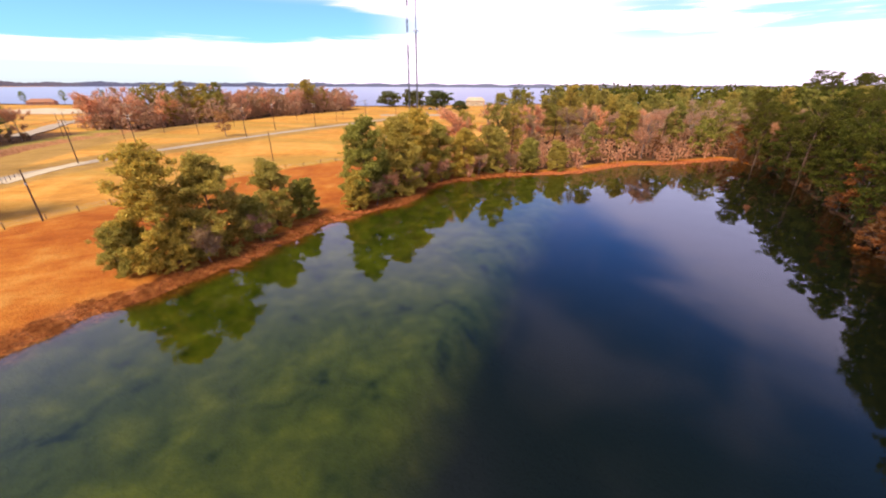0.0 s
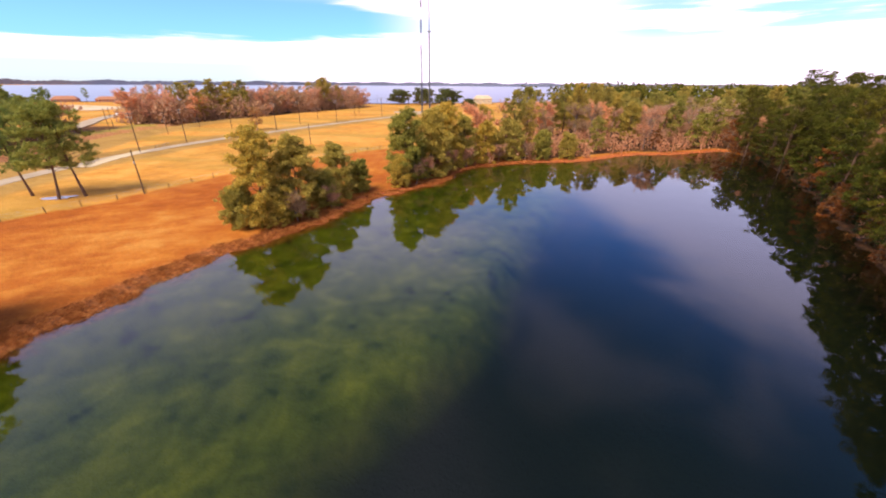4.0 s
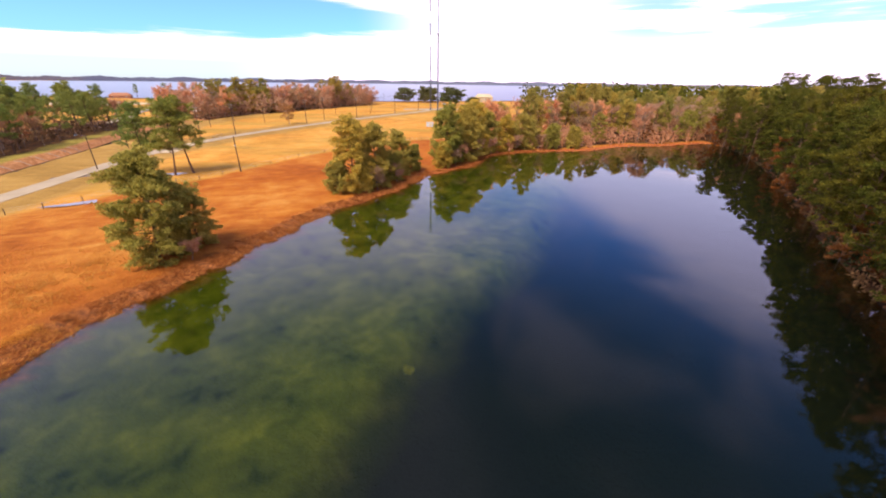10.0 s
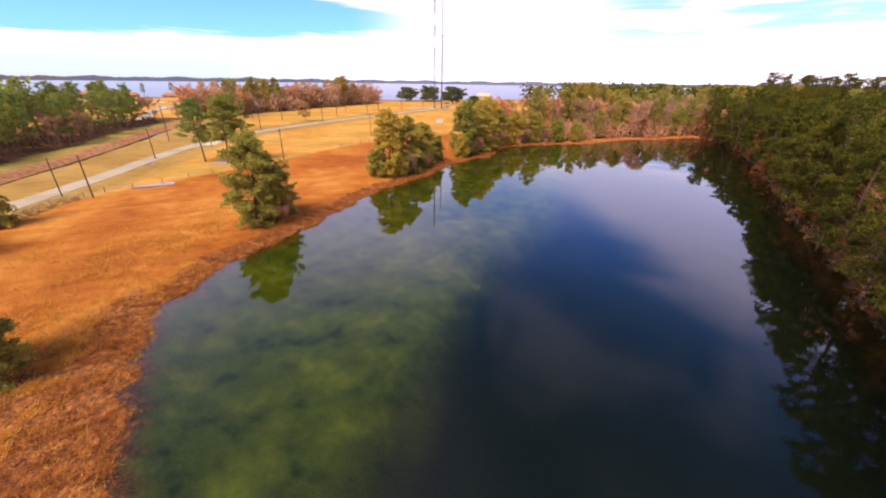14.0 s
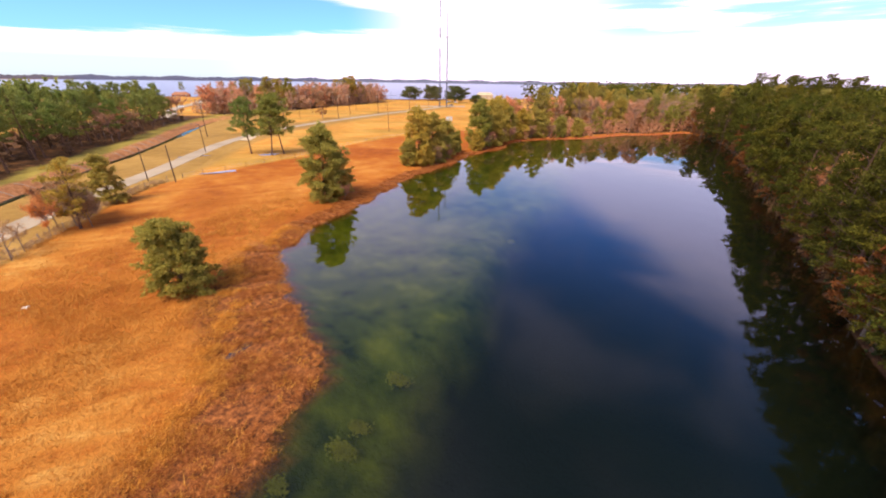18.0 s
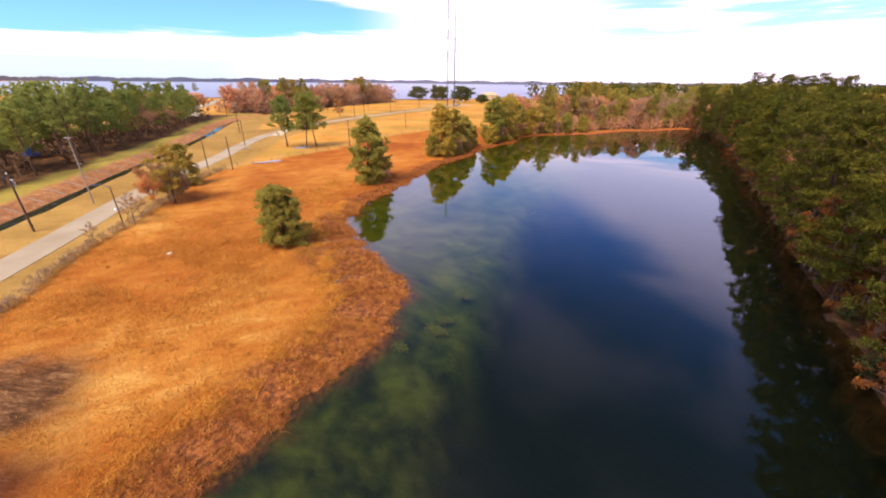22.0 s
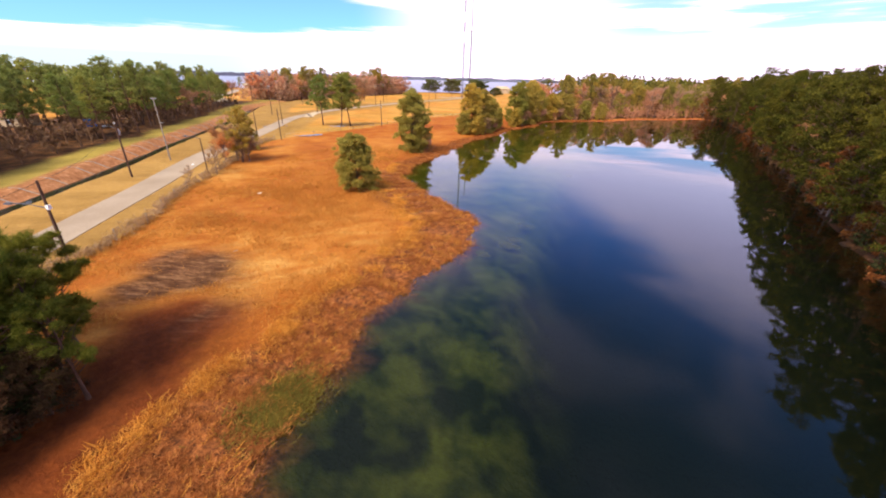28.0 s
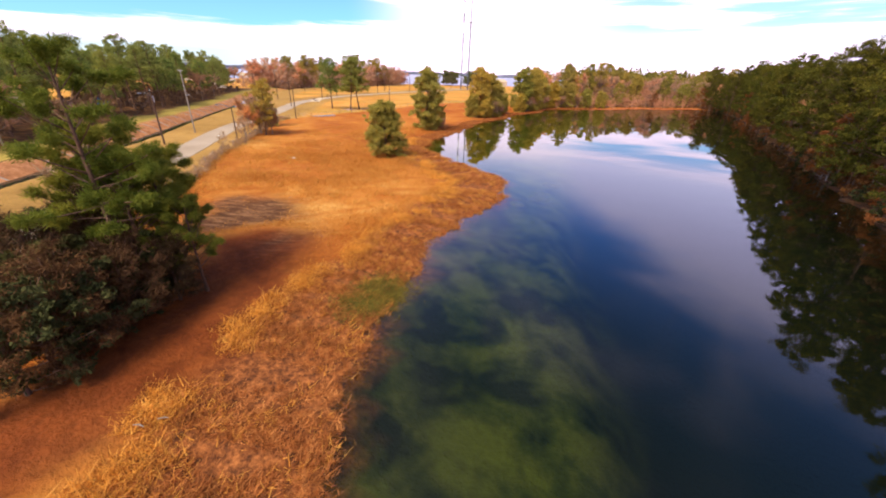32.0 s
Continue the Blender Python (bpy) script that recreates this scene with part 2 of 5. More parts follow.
    alg = m.ramp(patches, (0.30, (0.017, 0.031, 0.008)), (0.40, (0.064, 0.089, 0.011)), (0.54, (0.109, 0.131, 0.014)), (0.70, (0.188, 0.203, 0.021)))
    lumps = m.ramp(patches, (0.40, (0.012, 0.020, 0.007)), (0.50, (0.050, 0.064, 0.010)), (0.62, (0.115, 0.128, 0.018)))
    southward = m.ramp(m.math("MULTIPLY", place.outputs["Y"], -0.01), (0.52, 0.0), (0.74, 1.0))
    alg = m.mix(southward, alg, lumps)
    bed = m.mix(sep_y.outputs[2], (0.008, 0.013, 0.017), alg)
    col = m.mix(sep_y.outputs[0], col, bed)
    col = m.mix(0.5, col, m.ramp(fine, (0.25, 0.45), (0.75, 1.45)), "MULTIPLY")
    m.color(col)
    m.bump(m.math("ADD", mid, m.math("MULTIPLY", fine, 0.5)), 0.7, 0.5)
    return m.m


def water_material(name, tint, rough, ripple, body=None, f0=0.025, power=4.6):
    """Clear water: reflection by Fresnel over a see-through or dull body."""
    m = Mat(name)
    m.n.remove(m.p)
    gl = m.n.new("ShaderNodeBsdfGlossy")
    gl.inputs["Roughness"].default_value = rough
    if body is None:
        under = m.n.new("ShaderNodeBsdfTransparent")
        under.inputs[0].default_value = (*tint, 1)
    else:
        under = m.n.new("ShaderNodeBsdfDiffuse")
        under.inputs[0].default_value = (*body, 1)
    b = m.n.new("ShaderNodeBump")
    b.inputs["Strength"].default_value, b.inputs["Distance"].default_value = ripple, 0.05
    m.l.new(m.noise(0.4, 2), b.inputs["Height"])
    if ripple:
        m.l.new(b.outputs[0], gl.inputs["Normal"])
    lw = m.n.new("ShaderNodeLayerWeight")
    lw.inputs["Blend"].default_value = 0.5
    if ripple:
        m.l.new(b.outputs[0], lw.inputs["Normal"])
    gloss = m.math("ADD", f0, m.math("MULTIPLY", m.math("POWER", lw.outputs["Facing"], power), 1.0 - f0))
    sh = m.n.new("ShaderNodeMixShader")
    m.l.new(gloss, sh.inputs[0])
    m.l.new(under.outputs[0], sh.inputs[1])
    m.l.new(gl.outputs[0], sh.inputs[2])
    m.l.new(sh.outputs[0], m.out.inputs[0])
    return m.m


def bark_material(name, a, b):
    m = Mat(name, 0.9)
    v = m.scaled(6, 6, 1.2)
    f = m.noise(1.0, 6, 0.7, v)
    m.color(m.ramp(f, (0.3, a), (0.7, b)))
    m.bump(f, 0.6, 0.05)
    return m.m


def road_material():
    m = Mat("concrete_road", 0.85)
    f, g = m.noise(0.12, 5), m.noise(4.0, 6, 0.7)
    c = m.ramp(f, (0.3, (0.302, 0.223, 0.147)), (0.6, (0.395, 0.302, 0.210)), (0.8, (0.336, 0.252, 0.172)))
    c = m.mix(0.4, c, m.ramp(g, (0.3, 0.7), (0.7, 1.25)), "MULTIPLY")
    m.color(c).bump(g, 0.3, 0.02)
    return m.m


M_GROUND = ground_material()
M_POND = water_material("pond_water", (0.56, 0.58, 0.38), 0.0, 0.0, None, 0.032, 3.5)
M_LAKE = water_material("lake_water", (0, 0, 0), 0.3, 0.3, (0.145, 0.145, 0.25), 0.01, 14.0)
M_DITCH = water_material("ditch_water", (0, 0, 0), 0.02, 0.02, (0.022, 0.022, 0.014), 0.02, 6.0)
M_PUDDLE = water_material("puddle_water", (0, 0, 0), 0.05, 0.02, (0.25, 0.21, 0.22))
M_POOL = water_material("pool_water", (0, 0, 0), 0.05, 0.02, (0.07, 0.05, 0.055))
M_PINE = leafy("pine_needles", (0.120, 0.106, 0.020), (0.476, 0.382, 0.077), (0.806, 0.582, 0.138), 0.45, 1.5)
M_PINE_TALL = leafy("tall_pine_needles", (0.09, 0.125, 0.034), (0.25, 0.29, 0.072), (0.45, 0.44, 0.115), 0.45)
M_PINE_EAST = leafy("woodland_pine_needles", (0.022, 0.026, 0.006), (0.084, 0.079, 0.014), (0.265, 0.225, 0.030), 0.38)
M_PINE_NORTH = leafy("olive_pine_needles", (0.142, 0.133, 0.030), (0.370, 0.298, 0.067), (0.655, 0.466, 0.112), 0.42)
M_PINE_NEAR = leafy("fresh_pine_needles", (0.072, 0.094, 0.013), (0.173, 0.187, 0.026), (0.317, 0.288, 0.043), 0.45)
M_OAK = leafy("oak_leaves", (0.06, 0.066, 0.022), (0.14, 0.145, 0.045), (0.24, 0.22, 0.07))
M_RUST = leafy("rust_leaves", (0.12, 0.040, 0.014), (0.26, 0.085, 0.026), (0.42, 0.16, 0.045))
M_ORANGE = leafy("orange_leaves", (0.34, 0.14, 0.06), (0.60, 0.28, 0.11), (0.80, 0.44, 0.19), 0.5)
M_TWIG = leafy("bare_twigs", (0.345, 0.162, 0.093), (0.575, 0.290, 0.169), (0.782, 0.446, 0.273), 0.42)
M_UNDER = leafy("brown_undergrowth", (0.11, 0.062, 0.034), (0.22, 0.125, 0.066), (0.36, 0.215, 0.115), 0.3)
M_TANGLE = leafy("dark_thicket_twigs", (0.035, 0.018, 0.010), (0.085, 0.044, 0.022), (0.19, 0.10, 0.045), 0.2)
M_BRUSH = leafy("dry_brush", (0.24, 0.14, 0.07), (0.42, 0.265, 0.14), (0.56, 0.40, 0.24), 0.35)
M_SHRUB = leafy("shrub_leaves", (0.029, 0.036, 0.013), (0.065, 0.072, 0.023), (0.130, 0.111, 0.039))
M_REED = leafy("dead_reeds", (0.12, 0.032, 0.009), (0.38, 0.110, 0.026), (0.76, 0.33, 0.10), 0.3, 1.6, by_plant=False, blade=0.4)
M_STRAW = leafy("bleached_reed_straw", (0.50, 0.18, 0.022), (0.72, 0.31, 0.045), (0.90, 0.50, 0.11), 0.35, 1.2, by_plant=False)
M_GRASS = leafy("tall_dead_grass", (0.357, 0.114, 0.017), (0.514, 0.205, 0.032), (0.639, 0.343, 0.084), 0.35, 0.13, by_plant=False)
M_TUFT = leafy("golden_tussock", (0.446, 0.166, 0.026), (0.625, 0.289, 0.051), (0.768, 0.454, 0.121), 0.45, 0.4, by_plant=False)
M_WEED = leafy("floating_weed", (0.081, 0.068, 0.011), (0.155, 0.119, 0.020), (0.242, 0.177, 0.034), 0.2, by_plant=False)
M_SUNK = leafy("sunken_weed", (0.15, 0.16, 0.026), (0.24, 0.24, 0.038), (0.33, 0.31, 0.055), 0.2, by_plant=False)
M_BARK = bark_material("pine_bark", (0.06, 0.034, 0.022), (0.21, 0.115, 0.07))
M_GREYBARK = bark_material("grey_bark", (0.14, 0.10, 0.08), (0.32, 0.24, 0.19))
M_ROAD = road_material()
M_POLE = bark_material("creosoted_wood", (0.055, 0.030, 0.022), (0.13, 0.075, 0.05))
M_PALEPOLE = plain("weathered_pale_wood", (0.30, 0.25, 0.20), 0.8, 0.2, 2.0)
M_METAL = plain("galvanised_steel", (0.45, 0.46, 0.48), 0.45, 0.15, 4.0, 0.7)
M_MAST = plain("weathered_mast_paint", (0.085, 0.085, 0.10), 0.6, 0.2, 1.0)
M_WIRE = plain("black_wire", (0.02, 0.02, 0.02), 0.6, 0.1)
M_WHITE = plain("white_paint", (0.78, 0.78, 0.76), 0.6, 0.06)
M_GLASS = plain("dark_glass", (0.03, 0.04, 0.05), 0.12, 0.1)
M_BRICK = plain("house_brick", (0.36, 0.17, 0.10), 0.85, 0.2, 1.0)
M_ROOF = plain("brown_shingle_roof", (0.34, 0.15, 0.08), 0.85, 0.25, 1.5)
M_GREYROOF = plain("grey_sheet_roof", (0.42, 0.42, 0.43), 0.6, 0.15, 1.0)
M_SAND = plain("pale_sand", (0.50, 0.38, 0.24), 0.95, 0.15, 0.3)
M_TYRE = plain("tyre_rubber", (0.02, 0.02, 0.02), 0.8, 0.1)
M_BLUE = plain("blue_tarpaulin", (0.03, 0.12, 0.38), 0.5, 0.15)
M_HEATH = leafy("winter_thicket", (0.486, 0.238, 0.138), (0.691, 0.381, 0.228), (0.864, 0.550, 0.360), 0.5)
# distance haze over the far shore is mixed into this violet-grey
M_FARWOOD_HAZED = leafy("far_wood_hazed", (0.14, 0.14, 0.19), (0.18, 0.18, 0.23), (0.22, 0.22, 0.26), 0.1, by_plant=False)


# ---- mesh tools ----
class Geo:
    """Gathers triangles."""

    def __init__(self):
        self.v, self.f, self.k = [], [], 0

    def add(self, v, f):
        v = np.asarray(v, dtype=np.float64).reshape(-1, 3)
        f = np.asarray(f, dtype=np.int64)
        if f.shape[1] == 4:
            f = np.concatenate([f[:, [0, 1, 2]], f[:, [0, 2, 3]]])
        self.v.append(v)
        self.f.append(f + self.k)
        self.k += len(v)
        return self

    def tube(self, pts, radii, sides=6, cap=True):
        pts = np.asarray(pts, float)
        n = len(pts)
        d = np.gradient(pts, axis=0)
        d /= np.linalg.norm(d, axis=1)[:, None] + 1e-9
        ref = np.where(np.abs(d[:, 2:3]) > 0.9, [[1.0, 0, 0]], [[0, 0, 1.0]])
        a = np.cross(d, ref)
        a /= np.linalg.norm(a, axis=1)[:, None] + 1e-9
        b = np.cross(d, a)
        ang = np.arange(sides) * 2 * np.pi / sides
        r = np.asarray(radii, float).reshape(-1, 1, 1) * np.ones((n, 1, 1))
        v = pts[:, None, :] + r * (np.cos(ang)[None, :, None] * a[:, None, :] + np.sin(ang)[None, :, None] * b[:, None, :])
        q = []
        for i in range(n - 1):
            for j in range(sides):
                k = (j + 1) % sides
                q.append((i * sides + j, i * sides + k, (i + 1) * sides + k, (i + 1) * sides + j))
        self.add(v.reshape(-1, 3), q)
        if cap:
            top = v[-1]
            self.add(np.vstack([top, top.mean(0)]), [(j, (j + 1) % sides, sides) for j in range(sides)])
        return self

    def box(self, c, s, rz=0.0, taper=1.0):
        x, y, z = (w / 2 for w in s)
        v = np.array([(-x, -y, -z), (x, -y, -z), (x, y, -z), (-x, y, -z), (-x * taper, -y * taper, z), (x * taper, -y * taper, z), (x * taper, y * taper, z), (-x * taper, y * taper, z)])
        co, si = math.cos(rz), math.sin(rz)
        v = np.stack([v[:, 0] * co - v[:, 1] * si, v[:, 0] * si + v[:, 1] * co, v[:, 2]], 1) + np.asarray(c, float)
        self.add(v, [(3, 2, 1, 0), (4, 5, 6, 7), (0, 1, 5, 4), (1, 2, 6, 5), (2, 3, 7, 6), (3, 0, 4, 7)])
        return self

    def mesh(self, name, mat, smooth=False):
        v, f = np.concatenate(self.v), np.concatenate(self.f)
        me = bpy.data.meshes.new(name)
        me.vertices.add(len(v))
        me.vertices.foreach_set("co", v.astype(np.float32).ravel())
        me.loops.add(len(f) * 3)
        me.loops.foreach_set("vertex_index", f.astype(np.int32).ravel())
        me.polygons.add(len(f))
        me.polygons.foreach_set("loop_start", np.arange(0, len(f) * 3, 3, dtype=np.int32))
        me.polygons.foreach_set("use_smooth", np.full(len(f), smooth))
        me.update(calc_edges=True)
        me.materials.append(mat)
        return me


def part(name, geo, mat, parent, label="", smooth=False):
    """One mesh object under a thing or a part."""
    ob = new(name, geo.mesh(name, mat, smooth))
    ob.parent = parent
    if label:
        tagged(ob, label)
    return ob


def thing(name, label, category, group="", kind="", at=None):
    ob = new(name)
    if at is not None:
        ob.matrix_world = at
    return tagged(ob, label, category, group, kind)


def blades(rng, centers, outward, count, length, width, spread=0.8, loose=0.0):
    """Fine leaf blades, count round each centre, pointing roughly outward; loose spreads their feet."""
    n = len(centers)
    c = np.repeat(centers, count, 0)
    c = c + rng.normal(size=c.shape) * loose * length * np.array([1, 1, 0.7])
    o = np.repeat(outward, count, 0)
    d = o * (1 - spread) + rng.normal(size=(n * count, 3)) * spread * 0.75
    d /= np.linalg.norm(d, axis=1)[:, None] + 1e-9
    s = np.cross(d, rng.normal(size=d.shape))
    s /= np.linalg.norm(s, axis=1)[:, None] + 1e-9
    ln = length * rng.uniform(0.6, 1.25, (n * count, 1))
    w = width * rng.uniform(0.7, 1.3, (n * count, 1))
    v = np.stack([c - s * w * 0.75, c + s * w * 0.75, c + d * ln], 1).reshape(-1, 3)
    return v, np.arange(n * count)[:, None] * 3 + [0, 1, 2]


def upright_blades(rng, base, height, width, lean=0.35):
    """Single upright blades of grass or reed at the given feet."""
    n = len(base)
    a = rng.uniform(0, 2 * np.pi, n)
    s = np.stack([np.cos(a), np.sin(a), np.zeros(n)], 1) * (width * rng.uniform(0.6, 1.4, n))[:, None] * 0.5
    h = height * rng.uniform(0.55, 1.3, n)
    tip = base + np.stack([(0.25 + rng.normal(size=n)) * lean * h, (0.3 + rng.normal(size=n)) * lean * h, h], 1)
    v = np.stack([base - s, base + s, tip], 1).reshape(-1, 3)
    return v, np.arange(n)[:, None] * 3 + [0, 1, 2]


# ---- the plan ----
def smooth_line(pts, step=2.0, closed=False):
    """A Catmull-Rom line through the corners, in even steps."""
    p = np.asarray(pts, float)
    n = len(p)
    out = []
    for i in range(n if closed else n - 1):
        if closed:
            a, b, c, d = p[i - 1], p[i], p[(i + 1) % n], p[(i + 2) % n]
        else:
            a, b, c, d = p[max(i - 1, 0)], p[i], p[i + 1], p[min(i + 2, n - 1)]
        k = max(2, int(np.linalg.norm(c - b) / step))
        t = np.arange(k)[:, None] / k
        out.append(0.5 * (2 * b + (c - a) * t + (2 * a - 5 * b + 4 * c - d) * t ** 2 + (3 * b - a - 3 * c + d) * t ** 3))
    if not closed:
        out.append(p[-1:])
    return np.concatenate(out)


def patchy(x, y, s):
    """Smooth random unevenness between -1 and 1, s lumps to a metre."""
    total, amp = np.zeros(np.shape(x)), 0.62
    for k in range(3):
        u, v = np.asarray(x) * s + 17.3 * k, np.asarray(y) * s + 9.1 * k
        i, j = np.floor(u), np.floor(v)
        a, b = u - i, v - j
        a, b = a * a * (3 - 2 * a), b * b * (3 - 2 * b)

        def spot(p, q):
            w = np.sin(p * 127.1 + q * 311.7) * 43758.5453
            return (w - np.floor(w)) * 2 - 1

        total = total + amp * ((spot(i, j) * (1 - a) + spot(i + 1, j) * a) * (1 - b) + (spot(i, j + 1) * (1 - a) + spot(i + 1, j + 1) * a) * b)
        amp, s = amp * 0.5, s * 2.1
    return total * 1.3


WEST_SHORE = [(-8, -108), (-10.2, -101.4), (-12.4, -98), (-13.7, -93.5), (-15.4, -88.5), (-17, -82), (-18.6, -77.8), (-18.2, -73.5), (-17.3, -68.5), (-17.5, -62), (-18.7, -57.3),
              (-23, -53.5), (-28.5, -50), (-35, -45.6), (-41, -42), (-44, -36.5), (-46.3, -31), (-46.9, -25), (-47.5, -17), (-49, -8), (-51.2, 4), (-51.5, 13), (-50.3, 25),
              (-51, 35), (-51.5, 45), (-49.5, 54), (-47, 63), (-48.5, 72), (-49.5, 80), (-43, 91), (-33, 101), (-25, 108), (-19, 117), (-13.5, 128)]
EAST_SHORE = [(0, 139), (15.8, 156), (20, 151), (24, 138), (27, 120), (28, 100), (27.2, 75), (26, 50), (24.5, 25), (23.8, -3), (22.8, -20), (22, -42), (21, -70), (20, -95), (14, -118), (4, -126), (-5, -120)]
LAKE_EDGE = [(-1500, -200), (-900, 60), (-640, 150), (-500, 235), (-400, 275), (-300, 352), (-215, 450), (-100, 570), (200, 760), (900, 1300), (1500, 2900), (-1800, 2900), (-3000, 1500), (-2600, 200)]
ROAD = [(-12, -140), (-34, -113), (-59.5, -85), (-71, -72), (-92, -49), (-112, -21), (-128, -1), (-141, 17), (-152, 40), (-160, 66), (-166, 106), (-170, 157), (-171, 215), (-176, 252)]
CANAL = [(-42, -127), (-72.5, -87.5), (-81.5, -77), (-91, -66.5), (-106, -51), (-122, -34), (-146, -8), (-170, 16), (-189, 33), (-203, 47), (-220, 67), (-236, 98), (-261, 145), (-290, 200)]
SWALE = [(-99, -29), (-107, -16), (-122, 1), (-136, 17)]
FENCE = [(-44, -94), (-49, -86.5), (-54, -79.5), (-60, -74), (-65.5, -68.5), (-70, -62), (-77, -54), (-87, -43), (-95, -33), (-97, -24), (-95.5, -8), (-94.5, 8), (-95, 19), (-96.5, 32), (-96.5, 52), (-96, 67), (-92.5, 80), (-88.5, 92), (-78, 103)]
pond = smooth_line(WEST_SHORE + EAST_SHORE, 1.3, True)
pond += np.stack([np.sin(np.arange(len(pond)) * 1.9) + np.sin(np.arange(len(pond)) * 0.83), np.cos(np.arange(len(pond)) * 1.37)], 1) * 0.28
pond += 0.75 * np.stack([patchy(pond[:, 0], pond[:, 1], 0.33), patchy(pond[:, 0] + 40, pond[:, 1], 0.33)], 1)
lake = np.asarray(LAKE_EDGE, float)
road, canal, swale, fence = smooth_line(ROAD, 3), smooth_line(CANAL, 3) - [2.8, 2.75], smooth_line(SWALE, 3), smooth_line(FENCE, 2.4)


def line_distance(x, y, line, closed=False):
    """Distance from each place to a line, and how far along it (index) the nearest spot is."""
    best, at = np.full(x.shape, 1e9), np.zeros(x.shape)
    n = len(line)
    for i in range(n if closed else n - 1):
        a, b = line[i], line[(i + 1) % n]
        d = b - a
        t = np.clip(((x - a[0]) * d[0] + (y - a[1]) * d[1]) / (d @ d + 1e-9), 0, 1)
        r = np.hypot(x - a[0] - t * d[0], y - a[1] - t * d[1])
        near = r < best
        best = np.where(near, r, best)
        at = np.where(near, i + t, at)
    return best, at


def inside(x, y, poly):
    c = np.zeros(x.shape, bool)
    n = len(poly)
    for i in range(n):
        (x0, y0), (x1, y1) = poly[i], poly[(i + 1) % n]
        c ^= ((y0 > y) != (y1 > y)) & (x < (x1 - x0) * (y - y0) / (y1 - y0 + 1e-12) + x0)
    return c


def signed(x, y, poly):
    d, _ = line_distance(x, y, poly, True)
    return np.where(inside(x, y, poly), -d, d)


def step(v, a, b):
    t = np.clip((v - a) / (b - a), 0, 1)
    return t * t * (3 - 2 * t)


def waves(x, y, s):
    return np.sin(x * s + 1.3 * np.sin(y * s * 0.7)) * np.cos(y * s * 1.13 + np.sin(x * s * 0.6 + 2))


PUDDLES = [(-95.0, -13.8, 5.4, 1.2, 66), (-107.5, 7.6, 3.6, 1.3, 50), (-123.6, -6.6, 4.4, 0.9, 52), (-28.6, -57.4, 2.0, 0.55, 95)]
# the drop from the weedy shelf into deep water: (north, east) pairs
SHELF = [(-125, 2), (-110, 1), (-95, -1), (-78, -6), (-63, -9.5), (-52, -11.5), (-41, -13.5), (-26, -16), (-5, -17.5), (12, -15.5), (27, -17.2), (49, -20), (110, -22)]
FIELD = np.concatenate([fence, [(-60, 112), (-45, 100)], np.asarray(WEST_SHORE[::-1], float)[6:], [(-8, -125)]])


def terrain(x, y):
    """Ground height and the distances that the zones are made of."""
    sd = signed(x, y, pond)
    dc, _ = line_distance(x, y, canal)
    dr, _ = line_distance(x, y, road)
    ds, _ = line_distance(x, y, swale)
    dl = signed(x, y, lake)
    near = step(sd, 0, 9)
    land = 0.12 + 0.42 * near + near * (0.12 * waves(x, y, 0.35) + 0.18 * waves(x, y, 0.11))
    land = land * step(dr, 3.2, 8) + 0.50 * (1 - step(dr, 3.2, 8))
    shelf = -0.15 - 1.15 * step(-sd, 0, 5) + 0.22 * waves(x, y, 0.4) * step(-sd, 2, 6)
    edge = np.interp(y, *zip(*SHELF)) + 1.2 * patchy(x, y, 0.12)
    deep = step(x, edge - 2.5, edge + 4.0) * step(-sd, 3, 9)
    deep = np.maximum(deep, step(x, -2, 8))
    h = np.where(sd < 0, shelf - 3.2 * deep, land)
    h = h - 1.7 * (1 - step(dc, 0.9, 4.8)) * (sd > 0)
    h = h - 0.45 * (1 - step(ds, 0.4, 1.6))
    for px, py, a, b, rot in PUDDLES:
        co, si = math.cos(radians(rot)), math.sin(radians(rot))
        u, v = (x - px) * co + (y - py) * si, (y - py) * co - (x - px) * si
        h = h - 0.22 * (1 - step(np.hypot(u / (a + 1.2), v / (b + 1.2)), 0.45, 1.15))
    h = np.where(dl < 60, h - 3.0 * (1 - step(dl, -20, 40)), h)
    return h, sd, dc, dr, ds, dl, deep


def reed_width(y):
    """Breadth of the reed bed along the west bank."""
    return np.interp(y, [-112, -95, -86, -78, -70, -62, -55, -48, -38, 100], [7.5, 7.5, 5.6, 5.3, 6.0, 8.5, 10.0, 7.0, 4.2, 3.2])


GRID = {}


def sampled(name, x, y):
    """Bilinear reading of the ground's own grid."""
    xs, ys, v = GRID["x"], GRID["y"], GRID[name]
    x, y = np.atleast_1d(np.asarray(x, float)), np.atleast_1d(np.asarray(y, float))
    i = np.clip(np.searchsorted(xs, x) - 1, 0, len(xs) - 2)
    j = np.clip(np.searchsorted(ys, y) - 1, 0, len(ys) - 2)
    a, c = (x - xs[i]) / (xs[i + 1] - xs[i]), (y - ys[j]) / (ys[j + 1] - ys[j])
    return (v[j, i] * (1 - a) + v[j, i + 1] * a) * (1 - c) + (v[j + 1, i] * (1 - a) + v[j + 1, i + 1] * a) * c


def heights(x, y):
    return sampled("h", x, y)


def bank(x, y):
    """Distance from the pond's edge, less than nothing in the water."""
    return sampled("sd", x, y)


def height(x, y):
    return float(heights(x, y)[0])


